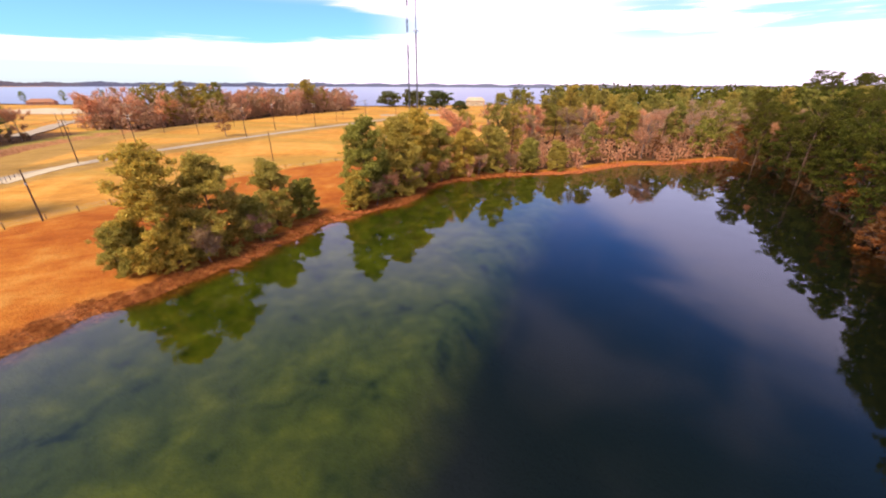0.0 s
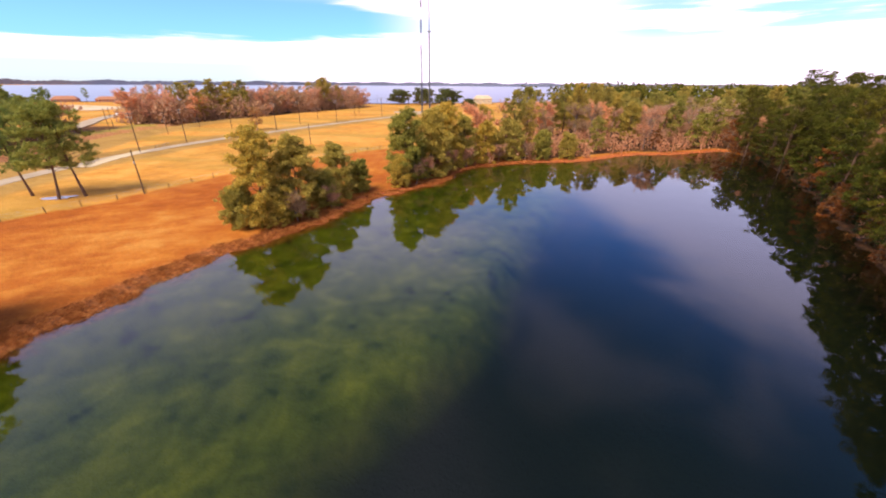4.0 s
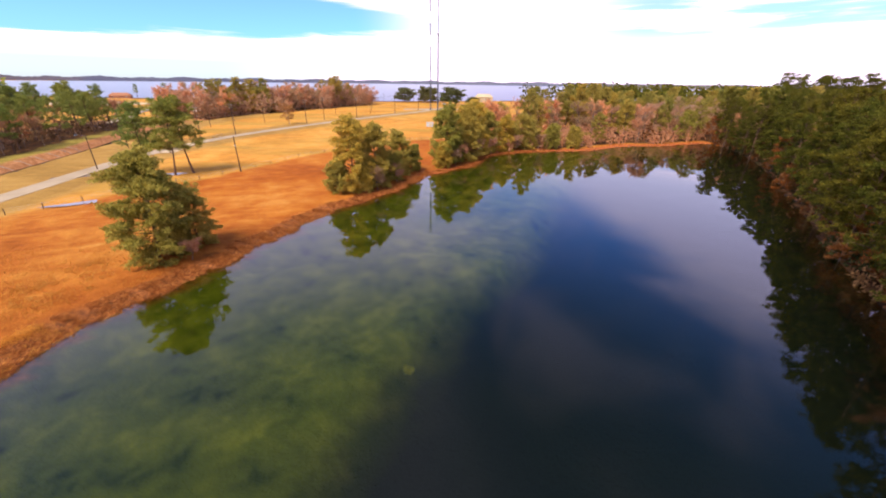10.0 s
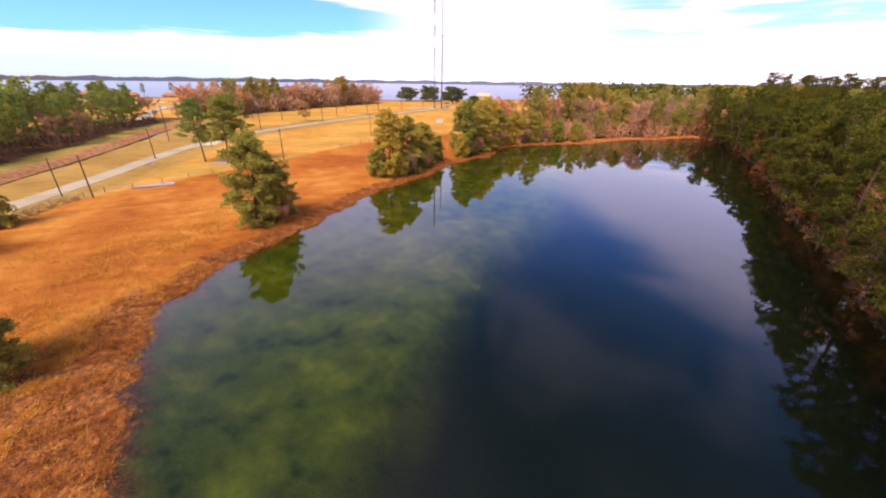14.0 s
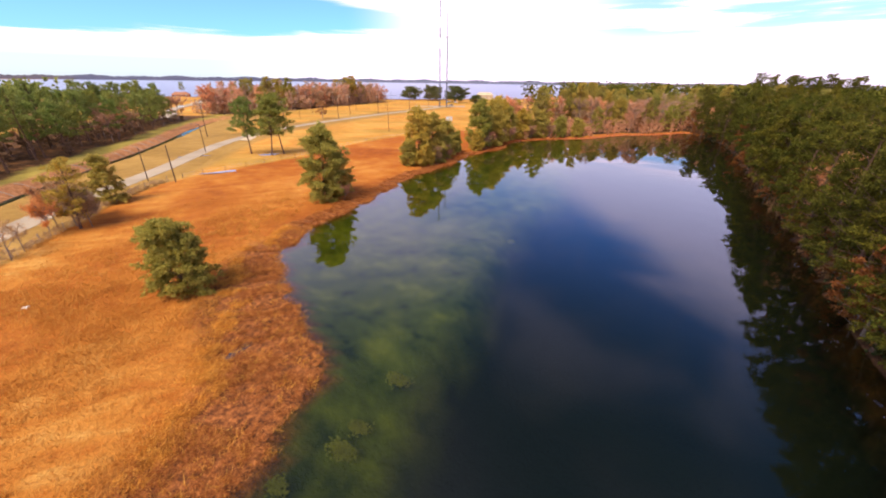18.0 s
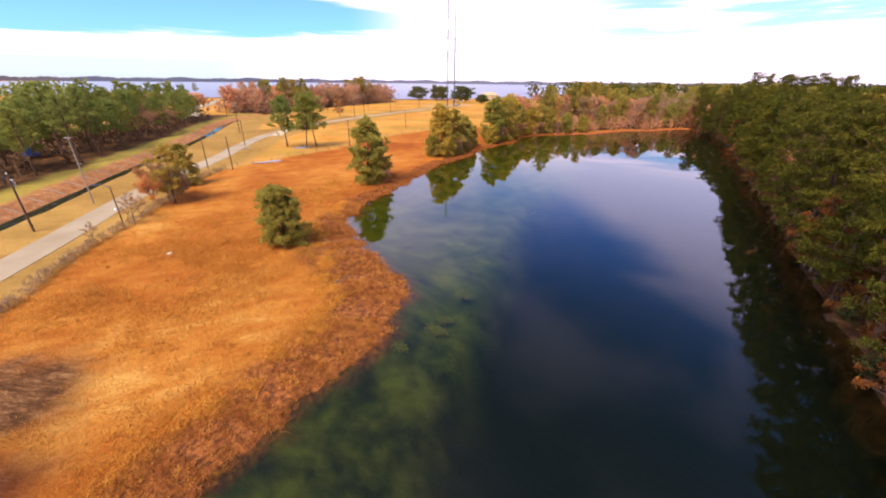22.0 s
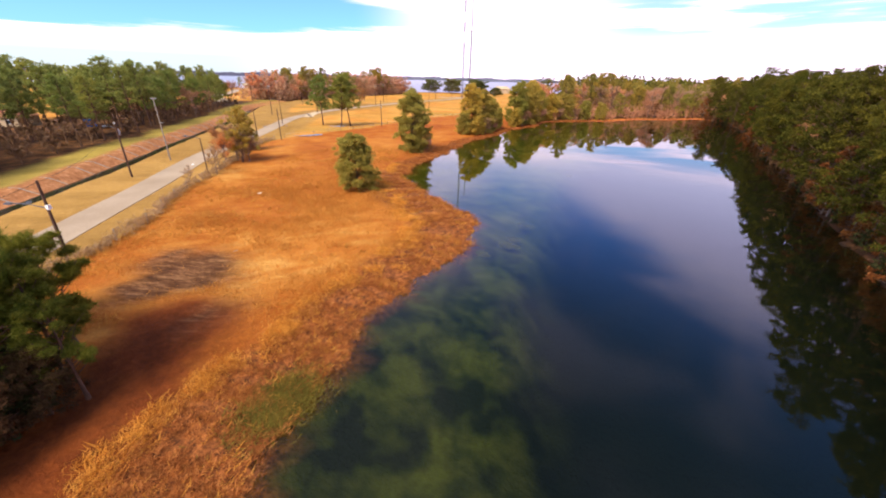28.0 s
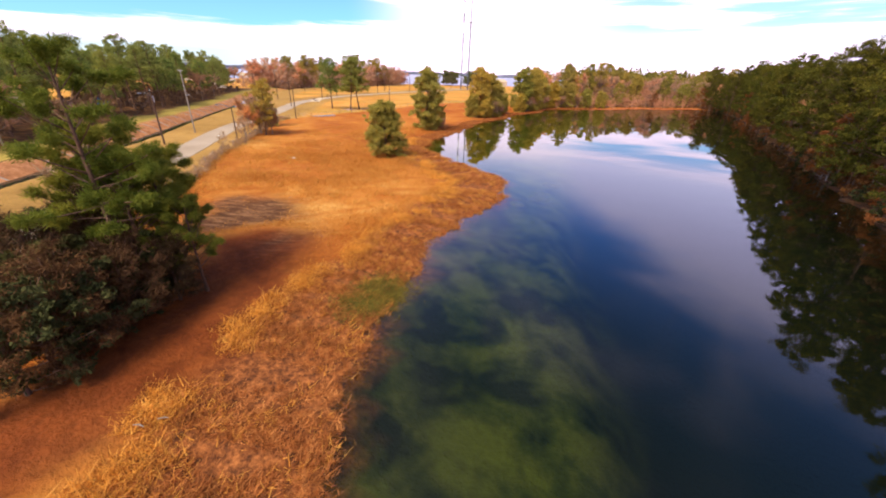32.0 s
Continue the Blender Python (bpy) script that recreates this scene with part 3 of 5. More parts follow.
def axis(a, b, fine, far):
    mid = list(np.arange(a, b + fine, fine))
    lo, hi, s = [], [], fine
    p, q = mid[0], mid[-1]
    while p > -far:
        s *= 1.16
        p, q = p - s, q + s
        lo.append(max(p, -far))
        hi.append(min(q, far))
    while hi[-1] < far:
        s *= 1.16
        hi.append(min(hi[-1] + s, far))
    return np.array(lo[::-1] + mid + hi)


def build_ground():
    xs, ys = axis(-205, 45, 1.2, 4300), axis(-125, 172, 1.2, 4300)
    gx, gy = np.meshgrid(xs, ys)
    x, y = gx.ravel(), gy.ravel()
    h, sd, dc, dr, ds, dl, deep = terrain(x, y)
    nx, ny = len(xs), len(ys)
    GRID.update(x=xs, y=ys, h=h.reshape(ny, nx), sd=sd.reshape(ny, nx))
    j, i = np.meshgrid(np.arange(ny - 1), np.arange(nx - 1), indexing="ij")
    k = (j * nx + i).ravel()
    g = Geo().add(np.stack([x, y, h], 1), np.stack([k, k + 1, k + nx + 1, k + nx], 1))
    me = g.mesh("ground", M_GROUND, True)
    field = inside(x, y, FIELD)
    tall = np.where(field, 1.0, 0.0)
    tall = np.maximum(tall, (1 - step(sd, 3, 7)) * (y > 80))
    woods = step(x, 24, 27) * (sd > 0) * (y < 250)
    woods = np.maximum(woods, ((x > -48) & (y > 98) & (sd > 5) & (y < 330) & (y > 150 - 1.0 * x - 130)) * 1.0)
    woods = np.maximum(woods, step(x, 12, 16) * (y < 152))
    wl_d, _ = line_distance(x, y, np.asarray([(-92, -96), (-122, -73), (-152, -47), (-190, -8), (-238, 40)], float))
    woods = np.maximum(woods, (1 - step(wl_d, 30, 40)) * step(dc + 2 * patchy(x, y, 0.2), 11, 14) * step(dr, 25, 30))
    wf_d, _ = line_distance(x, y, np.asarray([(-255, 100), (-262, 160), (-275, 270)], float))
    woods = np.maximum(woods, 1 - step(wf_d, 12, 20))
    far_side, _ = line_distance(x, y, canal + np.array([-2.2, -2.15]))
    side = (1 - step(far_side + 0.6 * patchy(x, y, 0.5), 2.4, 3.4)) * step(dr, 8.0, 9.5)
    mud_d = np.hypot((x + 37) / 7.5, (y + 83.5) / 5.5) + 0.7 * patchy(x, y, 0.22)
    mud = (1 - step(mud_d, 0.45, 1.35)) * 0.95
    dirt = side
    # strip of red litter and painted shade along the near thicket
    shaded_litter_d, _ = line_distance(x, y, np.asarray([(-29, -89), (-25.0, -94), (-22.5, -99.5), (-21, -108)], float))
    red = 0.92 * (1 - step(shaded_litter_d + 0.9 * patchy(x, y, 0.3), 2.2, 5.0))
    reedy = reed_width(y) + 0.5 * patchy(x, y, 0.3)
    reed = 0.95 * (1 - step(sd, reedy - 1.2, reedy + 0.3)) * (x < 17) * (y < 160)
    verge = (1 - step(dr, 9, 13)) * (1 - tall)
    verge = np.maximum(verge, (1 - step(dc, 19, 23)) * (1 - tall))
    verge = np.maximum(verge, 0.8 * (1 - step(ds, 0.8, 2.0)))
    beyond = line_distance(x, y, canal + np.array([-6.0, -5.8]))[0] < line_distance(x, y, canal + np.array([6.0, 5.8]))[0]
    strip = beyond * step(dc, 4.5, 6.5) * (1 - step(dc, 15, 19))
    bed = np.where(x > 5, 1 - step(sd, -0.3, 0.5), 1 - step(sd, -1.3, -0.4))
    one = np.ones_like(x)
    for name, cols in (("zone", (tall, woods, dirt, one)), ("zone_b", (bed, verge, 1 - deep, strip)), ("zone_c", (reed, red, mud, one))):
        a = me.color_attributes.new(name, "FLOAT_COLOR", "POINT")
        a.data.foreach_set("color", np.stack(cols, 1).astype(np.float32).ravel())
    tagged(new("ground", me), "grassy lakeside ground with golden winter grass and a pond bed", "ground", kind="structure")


def sheet(name, poly, z, mat, label, category):
    """A flat sheet with the outline poly."""
    bm = bmesh.new()
    f = bm.faces.new([bm.verts.new((p[0], p[1], z)) for p in poly])
    f.normal_update()
    if f.normal.z < 0:
        bmesh.ops.reverse_faces(bm, faces=[f])
    bmesh.ops.triangulate(bm, faces=bm.faces[:])
    bm.normal_update()
    me = bpy.data.meshes.new(name)
    bm.to_mesh(me)
    bm.free()
    me.materials.append(mat)
    return tagged(new(name, me), label, category, kind="structure")


def ribbon(name, line, width, z, mat, label, category, thick=0.0, lift=None):
    """A strip along a line, with edges of some thickness."""
    d = np.gradient(line, axis=0)
    d /= np.linalg.norm(d, axis=1)[:, None]
    nrm = np.stack([-d[:, 1], d[:, 0]], 1)
    a, b = line + nrm * width / 2, line - nrm * width / 2
    n = len(line)
    zz = np.full(n, z) if lift is None else heights(line[:, 0], line[:, 1]) + lift
    v = np.concatenate([np.c_[a, zz], np.c_[b, zz], np.c_[a, zz - thick], np.c_[b, zz - thick]])
    q = []
    for i in range(n - 1):
        q.append((i, i + 1, n + i + 1, n + i))
        if thick:
            q.append((i, 2 * n + i, 2 * n + i + 1, i + 1))
            q.append((n + i, n + i + 1, 3 * n + i + 1, 3 * n + i))
    g = Geo().add(v, np.asarray(q)[:, ::-1])
    return tagged(new(name, g.mesh(name, mat)), label, category, kind="structure")


build_ground()
pond_sheet = pond + (pond - pond.mean(0)) / np.linalg.norm(pond - pond.mean(0), axis=1)[:, None] * 1.6
sheet("pond_water", pond_sheet, 0.0, M_POND, "still clear pond water mirroring sky and trees", "water")
sheet("lake_water", lake, -0.5, M_LAKE, "wide pale violet-blue lake under a bright sky", "water")
ribbon("canal_water", canal, 2.8, -0.80, M_DITCH, "dark still water in a straight drainage canal", "water")
ribbon("road", road, 4.9, 0.56, M_ROAD, "pale grey concrete two-lane road between grass verges", "road", 0.25)
ribbon("lane", smooth_line([(-250, 52), (-270, 64), (-316, 90), (-362, 132), (-420, 175)], 5), 7.5, 0, M_ROAD, "pale lane curving towards the lake houses", "road", 0.2, 0.35)


# ---- trees ----
def trunk_line(rng, h, lean=0.025, n=7):
    t = np.linspace(0, 1, n)
    a = rng.uniform(0, 6.28)
    bend = rng.normal(size=2) * lean * h
    return np.stack([np.cos(a) * lean * h * t + bend[0] * np.sin(t * 2.6), np.sin(a) * lean * h * t + bend[1] * np.sin(t * 2.1), h * t], 1)


def along(line, t):
    k = t * (len(line) - 1)
    i = np.minimum(k.astype(int), len(line) - 2)
    return line[i] + (line[i + 1] - line[i]) * (k - i)[:, None]


def grow(rng, h, low, spread, limbs, tufts, blade, top=0.35, droop=0.0, flat=0.6, tips=1.0, r0=None):
    """Limbs and clump centres. low: where the crown starts (share of the height); spread: its widest reach; top: how pointed."""
    line = trunk_line(rng, h)
    wood, cs, outs, limbs_g = Geo(), [], [], []
    r0 = r0 or 0.011 * h + 0.05
    t = low + (1 - low) * ((np.arange(limbs) + rng.uniform(0, 1, limbs)) / limbs)
    base = along(line, np.clip(t, 0, 0.99))
    az = np.arange(limbs) * 2.4 + rng.normal(size=limbs) * 0.5
    u = (t - low) / (1 - low)
    reach = spread * np.clip((1 - u) ** top * (0.72 + 0.75 * u ** 0.5) * 0.85, 0.12, 1.2) * rng.uniform(0.62, 1.18, limbs)
    for b, a, l, uu in zip(base, az, reach, u):
        el = 0.15 + 0.75 * uu - droop * (1 - uu) + rng.normal() * 0.14
        d = np.array([np.cos(a) * np.cos(el), np.sin(a) * np.cos(el), np.sin(el)])
        s = np.linspace(0, 1, 4)[:, None]
        p = b + d * l * s + np.array([0, 0, 1.0]) * (s ** 2) * l * 0.12
        one = Geo().tube(p, np.linspace(0.32 * r0 * (1 - uu * 0.6), 0.02, 4), 4, False)
        limbs_g.append(one)
        wood.add(one.v[0], one.f[0])
        m = max(3, int(tufts * (l / spread + 0.25)))
        q = along(p, np.clip(1.0 - np.abs(rng.normal(size=m)) * 0.26 * tips, 0.2, 0.999))
        q = q + rng.normal(size=(m, 3)) * np.array([0.17, 0.17, 0.17 * flat]) * (0.6 + l * 0.62) * tips
        # tufts gather in plumes at the ends of the side shoots
        plume = q[rng.integers(0, max(2, m // 5), m)]
        q = plume + rng.normal(size=(m, 3)) * np.array([1, 1, 0.55]) * 0.074 * spread * tips
        o = q - (along(line, np.full(m, min(0.95, 0.5 * low + 0.4))) * [1, 1, 0] + [0, 0, 0] + np.stack([np.zeros(m), np.zeros(m), q[:, 2] - 0.6], 1))
        o /= np.linalg.norm(o, axis=1)[:, None] + 1e-6
        cs.append(q)
        outs.append(o)
    trunk = Geo().tube(line, np.linspace(r0, 0.05, len(line)) + np.array([0.35 * r0] + [0] * (len(line) - 1)), 8)
    return trunk, wood, limbs_g, np.concatenate(cs), np.concatenate(outs)


def make_tree(name, label, category, rng, h, low, spread, limbs, tufts, count, length, width, leaf, bark, top=0.35, droop=0.0, flat=0.6, blade_spread=0.8, group="", split=False, tips=1.0):
    trunk, wood, limbs_g, cs, outs = grow(rng, h, low, spread, limbs, tufts, length, top, droop, flat, tips)
    t = thing(name, label, category, group)
    part("trunk", trunk, bark, t, smooth=True)
    for one in limbs_g if split else ():
        part("limb", one, bark, t)
    if not split:
        part("branchwork", wood, bark, t)
    part("crown", Geo().add(*blades(rng, cs, outs, int(count * 1.45), length * 0.62, width * 0.62, blade_spread, 0.42)), leaf, t)
    return t


def make_bare(name, label, rng, h, spread, leaf=None, bark=None, extra=None, group="", n1=12, n2=9, n3=9, low=0.3):
    """A leafless broadleaf tree: forks three times and ends in fine twigs."""
    line = trunk_line(rng, h * 0.72, 0.05)
    r0 = 0.010 * h + 0.04
    wood, tw = Geo(), Geo()
    ends, dirs = [], []
    for i in range(n1):
        b = along(line, np.array([rng.uniform(low, 1.0)]))[0]
        a, el = i * 2.4 + rng.normal() * 0.4, rng.uniform(0.5, 1.15)
        l = spread * rng.uniform(0.6, 1.1)
        d = np.array([np.cos(a) * np.cos(el), np.sin(a) * np.cos(el), np.sin(el)])
        p = b + d * l * np.linspace(0, 1, 4)[:, None] + rng.normal(size=(4, 3)) * 0.12
        wood.tube(p, np.linspace(0.4 * r0, 0.035, 4), 4, False)
        for _ in range(n2):
            b2 = along(p, np.array([rng.uniform(0.3, 0.999)]))[0]
            d2 = d + rng.normal(size=3) * 0.55 + [0, 0, 0.25]
            d2 /= np.linalg.norm(d2)
            l2 = l * rng.uniform(0.3, 0.55)
            wood.tube(np.stack([b2, b2 + d2 * l2 * 0.5, b2 + d2 * l2 + rng.normal(size=3) * 0.1]), [0.04, 0.03, 0.015], 3, False)
            for _ in range(n3):
                ends.append(b2 + d2 * l2 * rng.uniform(0.3, 1.0))
                dirs.append(d2)
    t = thing(name, label, "tree", group)
    part("trunk", Geo().tube(line, np.linspace(r0, 0.05, len(line)), 7), bark or M_GREYBARK, t, smooth=True)
    part("branchwork", wood, bark or M_GREYBARK, t)
    part("crown", tw.add(*blades(rng, np.array(ends), np.array(dirs), 4, 1.05 if low > 0.1 else 1.2, 0.06 if low > 0.1 else 0.085, 0.6)), leaf or M_TWIG, t)
    return t


def plant(src, x, y, s=1.0, rz=0.0, sz=None, sink=0.05):
    m = pose(x, y, height(x, y) - sink, 0, 0, rz)
    ob = copy_thing(src, m)
    ob.scale = (s, s, sz or s)
    return ob


def discard(src):
    for o in (*src.children_recursive, src):
        bpy.data.objects.remove(o)


def relabel(ob, label):
    return tagged(ob, label)


R = np.random.default_rng
BUSHY = "pines along the pond bank"
bush_a = make_tree("pine_tree", "bushy olive-green pine with low boughs on the grassy bank", "tree", R(11), 13.0, 0.03, 5.1, 98, 24, 13, 0.68, 0.17, M_PINE, M_BARK, 0.46, 0.3, 0.6, 0.75, BUSHY, True, 0.95)
bush_b = make_tree("pine_tree", "bushy olive-green pine with low boughs on the grassy bank", "tree", R(12), 14.2, 0.06, 4.8, 92, 21, 12, 0.72, 0.20, M_PINE, M_BARK, 0.42, 0.3, 0.65, 0.75, BUSHY, True, 1.0)
bush_d = make_tree("pine_tree", "compact young pine standing alone in orange grass", "tree", R(13), 7.3, 0.02, 3.7, 112, 20, 14, 0.50, 0.13, M_PINE, M_BARK, 0.34, 0.12, 0.75, 0.8, BUSHY, True, 0.85)
plant(bush_a, -55.4, -19.4, 1.0, 20)
relabel(plant(bush_a, -55.3, -14.0, 0.62, 140), "small dark pine beside a larger bushy one at the water")
plant(bush_d, -42.0, -53.9, 1.0, 0)
plant(bush_b, -57.6, 20.5, 1.0, 40)
plant(bush_a, -56.2, 28.0, 0.98, 200)
plant(bush_a, -57.5, 38.0, 0.78, 100)
relabel(plant(bush_d, -57.6, 44.5, 0.8, 60), "small rounded pine at the end of a bank clump")
plant(bush_b, -54.5, 57.5, 1.08, 250)
plant(bush_a, -53.5, 66.0, 1.15, 310)
relabel(plant(bush_d, -53.5, 53.5, 0.8, 160), "low bushy pine beside taller bank pines")
plant(bush_b, -55.0, 76.0, 1.1, 10)
for x, y, s, r in ((-53.0, 84.0, 0.95, 70), (-48.5, 90.5, 0.85, 190), (-43.5, 98.0, 0.8, 300)):
    plant(bush_a, x, y, s, r)
for x, y, s, r in ((-47.5, 95.5, 0.9, 20), (-36.0, 104.0, 1.0, 140), (-29.5, 110.0, 0.9, 220)):
    relabel(plant(bush_d, x, y, s, r), "low bushy pine at the far corner of the pond")

for x, y, s, r in ((-58.4, 17.6, 0.8, 60), (-55.4, 21.4, 0.7, 260), (-56.5, 24.2, 0.72, 150), (-55.6, 33.2, 0.8, 30), (-53.6, 61.8, 0.9, 80), (-54.0, 71.0, 1.0, 200), (-53.0, 79.8, 0.9, 310), (-55.2, -16.8, 0.55, 20)):
    relabel(plant(bush_d, x, y, s, r), "low bushy pine filling the gap between bank pines")

C_GROUP = "three tall pines in the mown field"
tall_c = make_tree("pine_tree", "tall bare-trunked pine with layered crown in the mown field", "tree", R(21), 17.5, 0.33, 5.8, 46, 22, 11, 0.72, 0.19, M_PINE_TALL, M_BARK, 0.5, 0.1, 0.6, 0.72, C_GROUP, True)
for x, y, s, r in ((-111.8, 5.6, 0.92, 0), (-104.6, 7.6, 0.97, 130), (-103.6, 11.5, 1.0, 255)):
    plant(tall_c, x, y, s, r)

# tall pines of the woods, several shapes
L_GROUP, E_GROUP = "pines of the roadside wood", "pines of the wood along the pond"
west_src = [make_tree("pine_tree", "tall dark pine with a bare trunk in the roadside wood", "tree", R(30 + i), 15.0 + 1.2 * i, 0.28 + 0.06 * i, 4.6, 28, 18, 9, 0.80, 0.19, M_PINE_TALL, M_BARK, 0.40, 0.05, 0.4, 0.75, L_GROUP) for i in range(4)]
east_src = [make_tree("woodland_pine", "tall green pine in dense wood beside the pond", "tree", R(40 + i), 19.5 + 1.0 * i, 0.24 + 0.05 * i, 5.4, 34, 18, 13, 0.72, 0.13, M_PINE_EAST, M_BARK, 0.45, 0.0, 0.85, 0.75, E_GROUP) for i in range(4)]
bare_src = [make_bare("bare_tree", "leafless broadleaf tree with pinkish-brown twigs", R(50 + i), 13.5 + i, 4.8, group="bare trees of the woods") for i in range(3)]
copse_src = [make_bare("bare_tree", "leafless pinkish-brown tree in a dense copse by the lake", R(55 + i), 15.0 + i, 5.5, M_HEATH, group="bare trees of the copse", n1=16, n2=10, n3=9, low=0.08) for i in range(2)]
red_src = make_tree("red_tree", "small tree with rust-red winter leaves at the pond", "tree", R(60), 9, 0.2, 3.2, 34, 12, 8, 0.5, 0.22, M_RUST, M_GREYBARK, 0.4)
under_src = make_tree("rusty_shrub", "rust-brown understory shrub at the edge of the wood", "shrub", R(61), 4.2, 0.05, 2.4, 26, 9, 8, 0.5, 0.18, M_RUST, M_GREYBARK, 0.4, group="shrubs under the wood")
green_bush = make_tree("pine_sapling", "low green young pine at the edge of the wood", "tree", R(62), 7.5, 0.05, 3.0, 44, 12, 9, 0.65, 0.2, M_PINE, M_BARK, 0.4, group="young pines on the far bank")


def scatter(rng, n, area, gap, test=None):
    """Places in a box, kept a gap apart."""
    out = np.zeros((0, 2))
    p = np.stack([rng.uniform(area[0], area[1], n * 30), rng.uniform(area[2], area[3], n * 30)], 1)
    if test:
        p = p[test(p[:, 0], p[:, 1])]
    for q in p:
        if not len(out) or ((out - q) ** 2).sum(1).min() > gap * gap:
            out = np.vstack([out, q])
            if len(out) == n:
                break
    return [(float(a), float(c)) for a, c in out]


def side_of(line, x, y):
    """Distance from a line of corners (places beyond its ends count along it)."""
    return line_distance(x, y, np.asarray(line, float))[0]


# wood west of the canal
rng = R(70)
WEST_LINE = [(-92, -96), (-122, -73), (-152, -47), (-190, -8), (-238, 40)]
for i, (x, y) in enumerate(scatter(rng, 112, (-250, -90, -100, 50), 3.7, lambda x, y: (side_of(WEST_LINE, x, y) < 16) & (line_distance(x, y, canal)[0] > 14))):
    if i % 9 == 3:
        plant(bare_src[i % 3], x, y, rng.uniform(0.7, 1.0), rng.uniform(0, 360))
    else:
        plant(west_src[i % 4], x, y, rng.uniform(0.80, 1.08), rng.uniform(0, 360))
# wood along the east bank
rng = R(71)


def east_ok(x, y):
    return (bank(x, y) > 1.6) & (x > 18)


spots = scatter(rng, 185, (18, 62, -118, 165), 4.3, east_ok)
for i, (x, y) in enumerate(spots):
    if i % 8 == 5:
        plant(bare_src[i % 3], x, y, rng.uniform(0.8, 1.05), rng.uniform(0, 360))
    else:
        plant(east_src[i % 4], x, y, rng.uniform(0.86, 1.06) * (0.90 if y > -15 else 1.0), rng.uniform(0, 360))
for i, (x, y) in enumerate(scatter(rng, 76, (18, 34, -112, 160), 2.6, lambda x, y: (0.5 < bank(x, y)) & (bank(x, y) < 4))):
    plant(under_src, x, y, rng.uniform(0.6, 1.15), rng.uniform(0, 360))
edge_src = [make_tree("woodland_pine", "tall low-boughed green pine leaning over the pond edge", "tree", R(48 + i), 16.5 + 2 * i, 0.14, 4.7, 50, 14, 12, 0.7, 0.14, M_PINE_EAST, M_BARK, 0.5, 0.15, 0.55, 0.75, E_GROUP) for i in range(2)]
for i, (x, y) in enumerate(scatter(rng, 46, (16, 34, -112, 152), 4.6, lambda x, y: (0.8 < bank(x, y)) & (bank(x, y) < 3.2))):
    plant(edge_src[i % 2], x, y, rng.uniform(0.85, 1.1), rng.uniform(0, 360))
# one tall pine over the water, and a stand of old dark trees far back in the wood
relabel(plant(east_src[1], 24.0, -42.0, 1.12, 80), "very tall pine standing above its neighbours at the pond")
rng = R(74)
for i, (x, y) in enumerate(scatter(rng, 16, (60, 118, 288, 318), 8.0)):
    relabel(plant(east_src[i % 4], x, y, 1.6, rng.uniform(0, 360), rng.uniform(1.18, 1.3)), "very tall dark tree standing over the far wood")
for i, (x, y) in enumerate(scatter(R(75), 22, (18, 46, -112, 120), 7.0, lambda x, y: (bank(x, y) > 0.8) & (bank(x, y) < 16))):
    relabel(plant(red_src, x, y, 0.85 + 0.07 * (i % 6), 77 * i), "small rust-leaved tree among the pines of the wood")
# wood beyond the far end
rng = R(72)


pink_tree = copse_src[1]


def north_ok(x, y):
    return (bank(x, y) > 4) & (x + y > 40)


north_src = [make_tree("pine_tree", "olive-green pine in the wood beyond the pond", "tree", R(45 + i), 13.5 + 2.5 * i, 0.10 + 0.08 * i, 5.4, 38, 13, 9, 0.95, 0.28, M_PINE_NORTH, M_BARK, 0.5, 0.0, 0.7, 0.75, "pines of the far wood") for i in range(3)]
for i, (x, y) in enumerate(scatter(rng, 150, (-58, 62, 66, 250), 5.4, north_ok)):
    d = float(bank(x, y)[0])
    if d < 8:
        if i % 6 == 1:
            plant(pink_tree, x, y, rng.uniform(0.55, 0.85), rng.uniform(0, 360))
        elif i % 3:
            plant(green_bush, x, y, rng.uniform(0.7, 1.5), rng.uniform(0, 360))
        else:
            plant(north_src[0], x, y, rng.uniform(0.75, 1.0), rng.uniform(0, 360))
    elif d < 42 and i % 5 < 3 or x > 0 and y < 200 and i % 3 == 0:
        plant((copse_src[0], copse_src[1], bare_src[i % 3])[i % 3], x, y, rng.uniform(0.85, 1.1), rng.uniform(0, 360))
    else:
        plant(north_src[i % 3], x, y, rng.uniform(0.9, 1.15), rng.uniform(0, 360))
for x, y, s in ((17.5, 160, 1.1), (23, 157, 0.9), (-6, 144, 0.8)):
    plant(red_src, x, y, s, x * 40)
# copse by the lake road
rng = R(73)
COPSE = [(-258, 92), (-262, 150), (-272, 265)]
for i, (x, y) in enumerate(scatter(rng, 84, (-290, -235, 80, 280), 5.0, lambda x, y: side_of(COPSE, x, y) < 13)):
    if not (104 < y < 152 or 222 < y < 246) or i % 4 == 0:
        plant(copse_src[i % 2], x, y, rng.uniform(0.95, 1.25), rng.uniform(0, 360))
    else:
        plant(north_src[i % 3], x, y, rng.uniform(1.05, 1.3), rng.uniform(0, 360))

# live oaks by the towers, and the small orange tree
oak = make_tree("oak_tree", "round dark evergreen oak near the lake shore", "tree", R(80), 12, 0.10, 11.0, 64, 20, 9, 1.1, 0.6, M_OAK, M_GREYBARK, 0.35, 0, 0.7, group="oaks by the lake")
for x, y, s in ((-262, 330, 1.0), (-236, 337, 1.1), (-198, 322, 1.1), (-168, 312, 0.6)):
    plant(oak, x, y, s * 1.25, x * 17, s * 0.92, 0.6)
orange = make_tree("orange_tree", "small round tree with pale orange winter leaves", "tree", R(81), 6.5, 0.25, 3.6, 34, 12, 8, 0.5, 0.2, M_ORANGE, M_GREYBARK, 0.35)
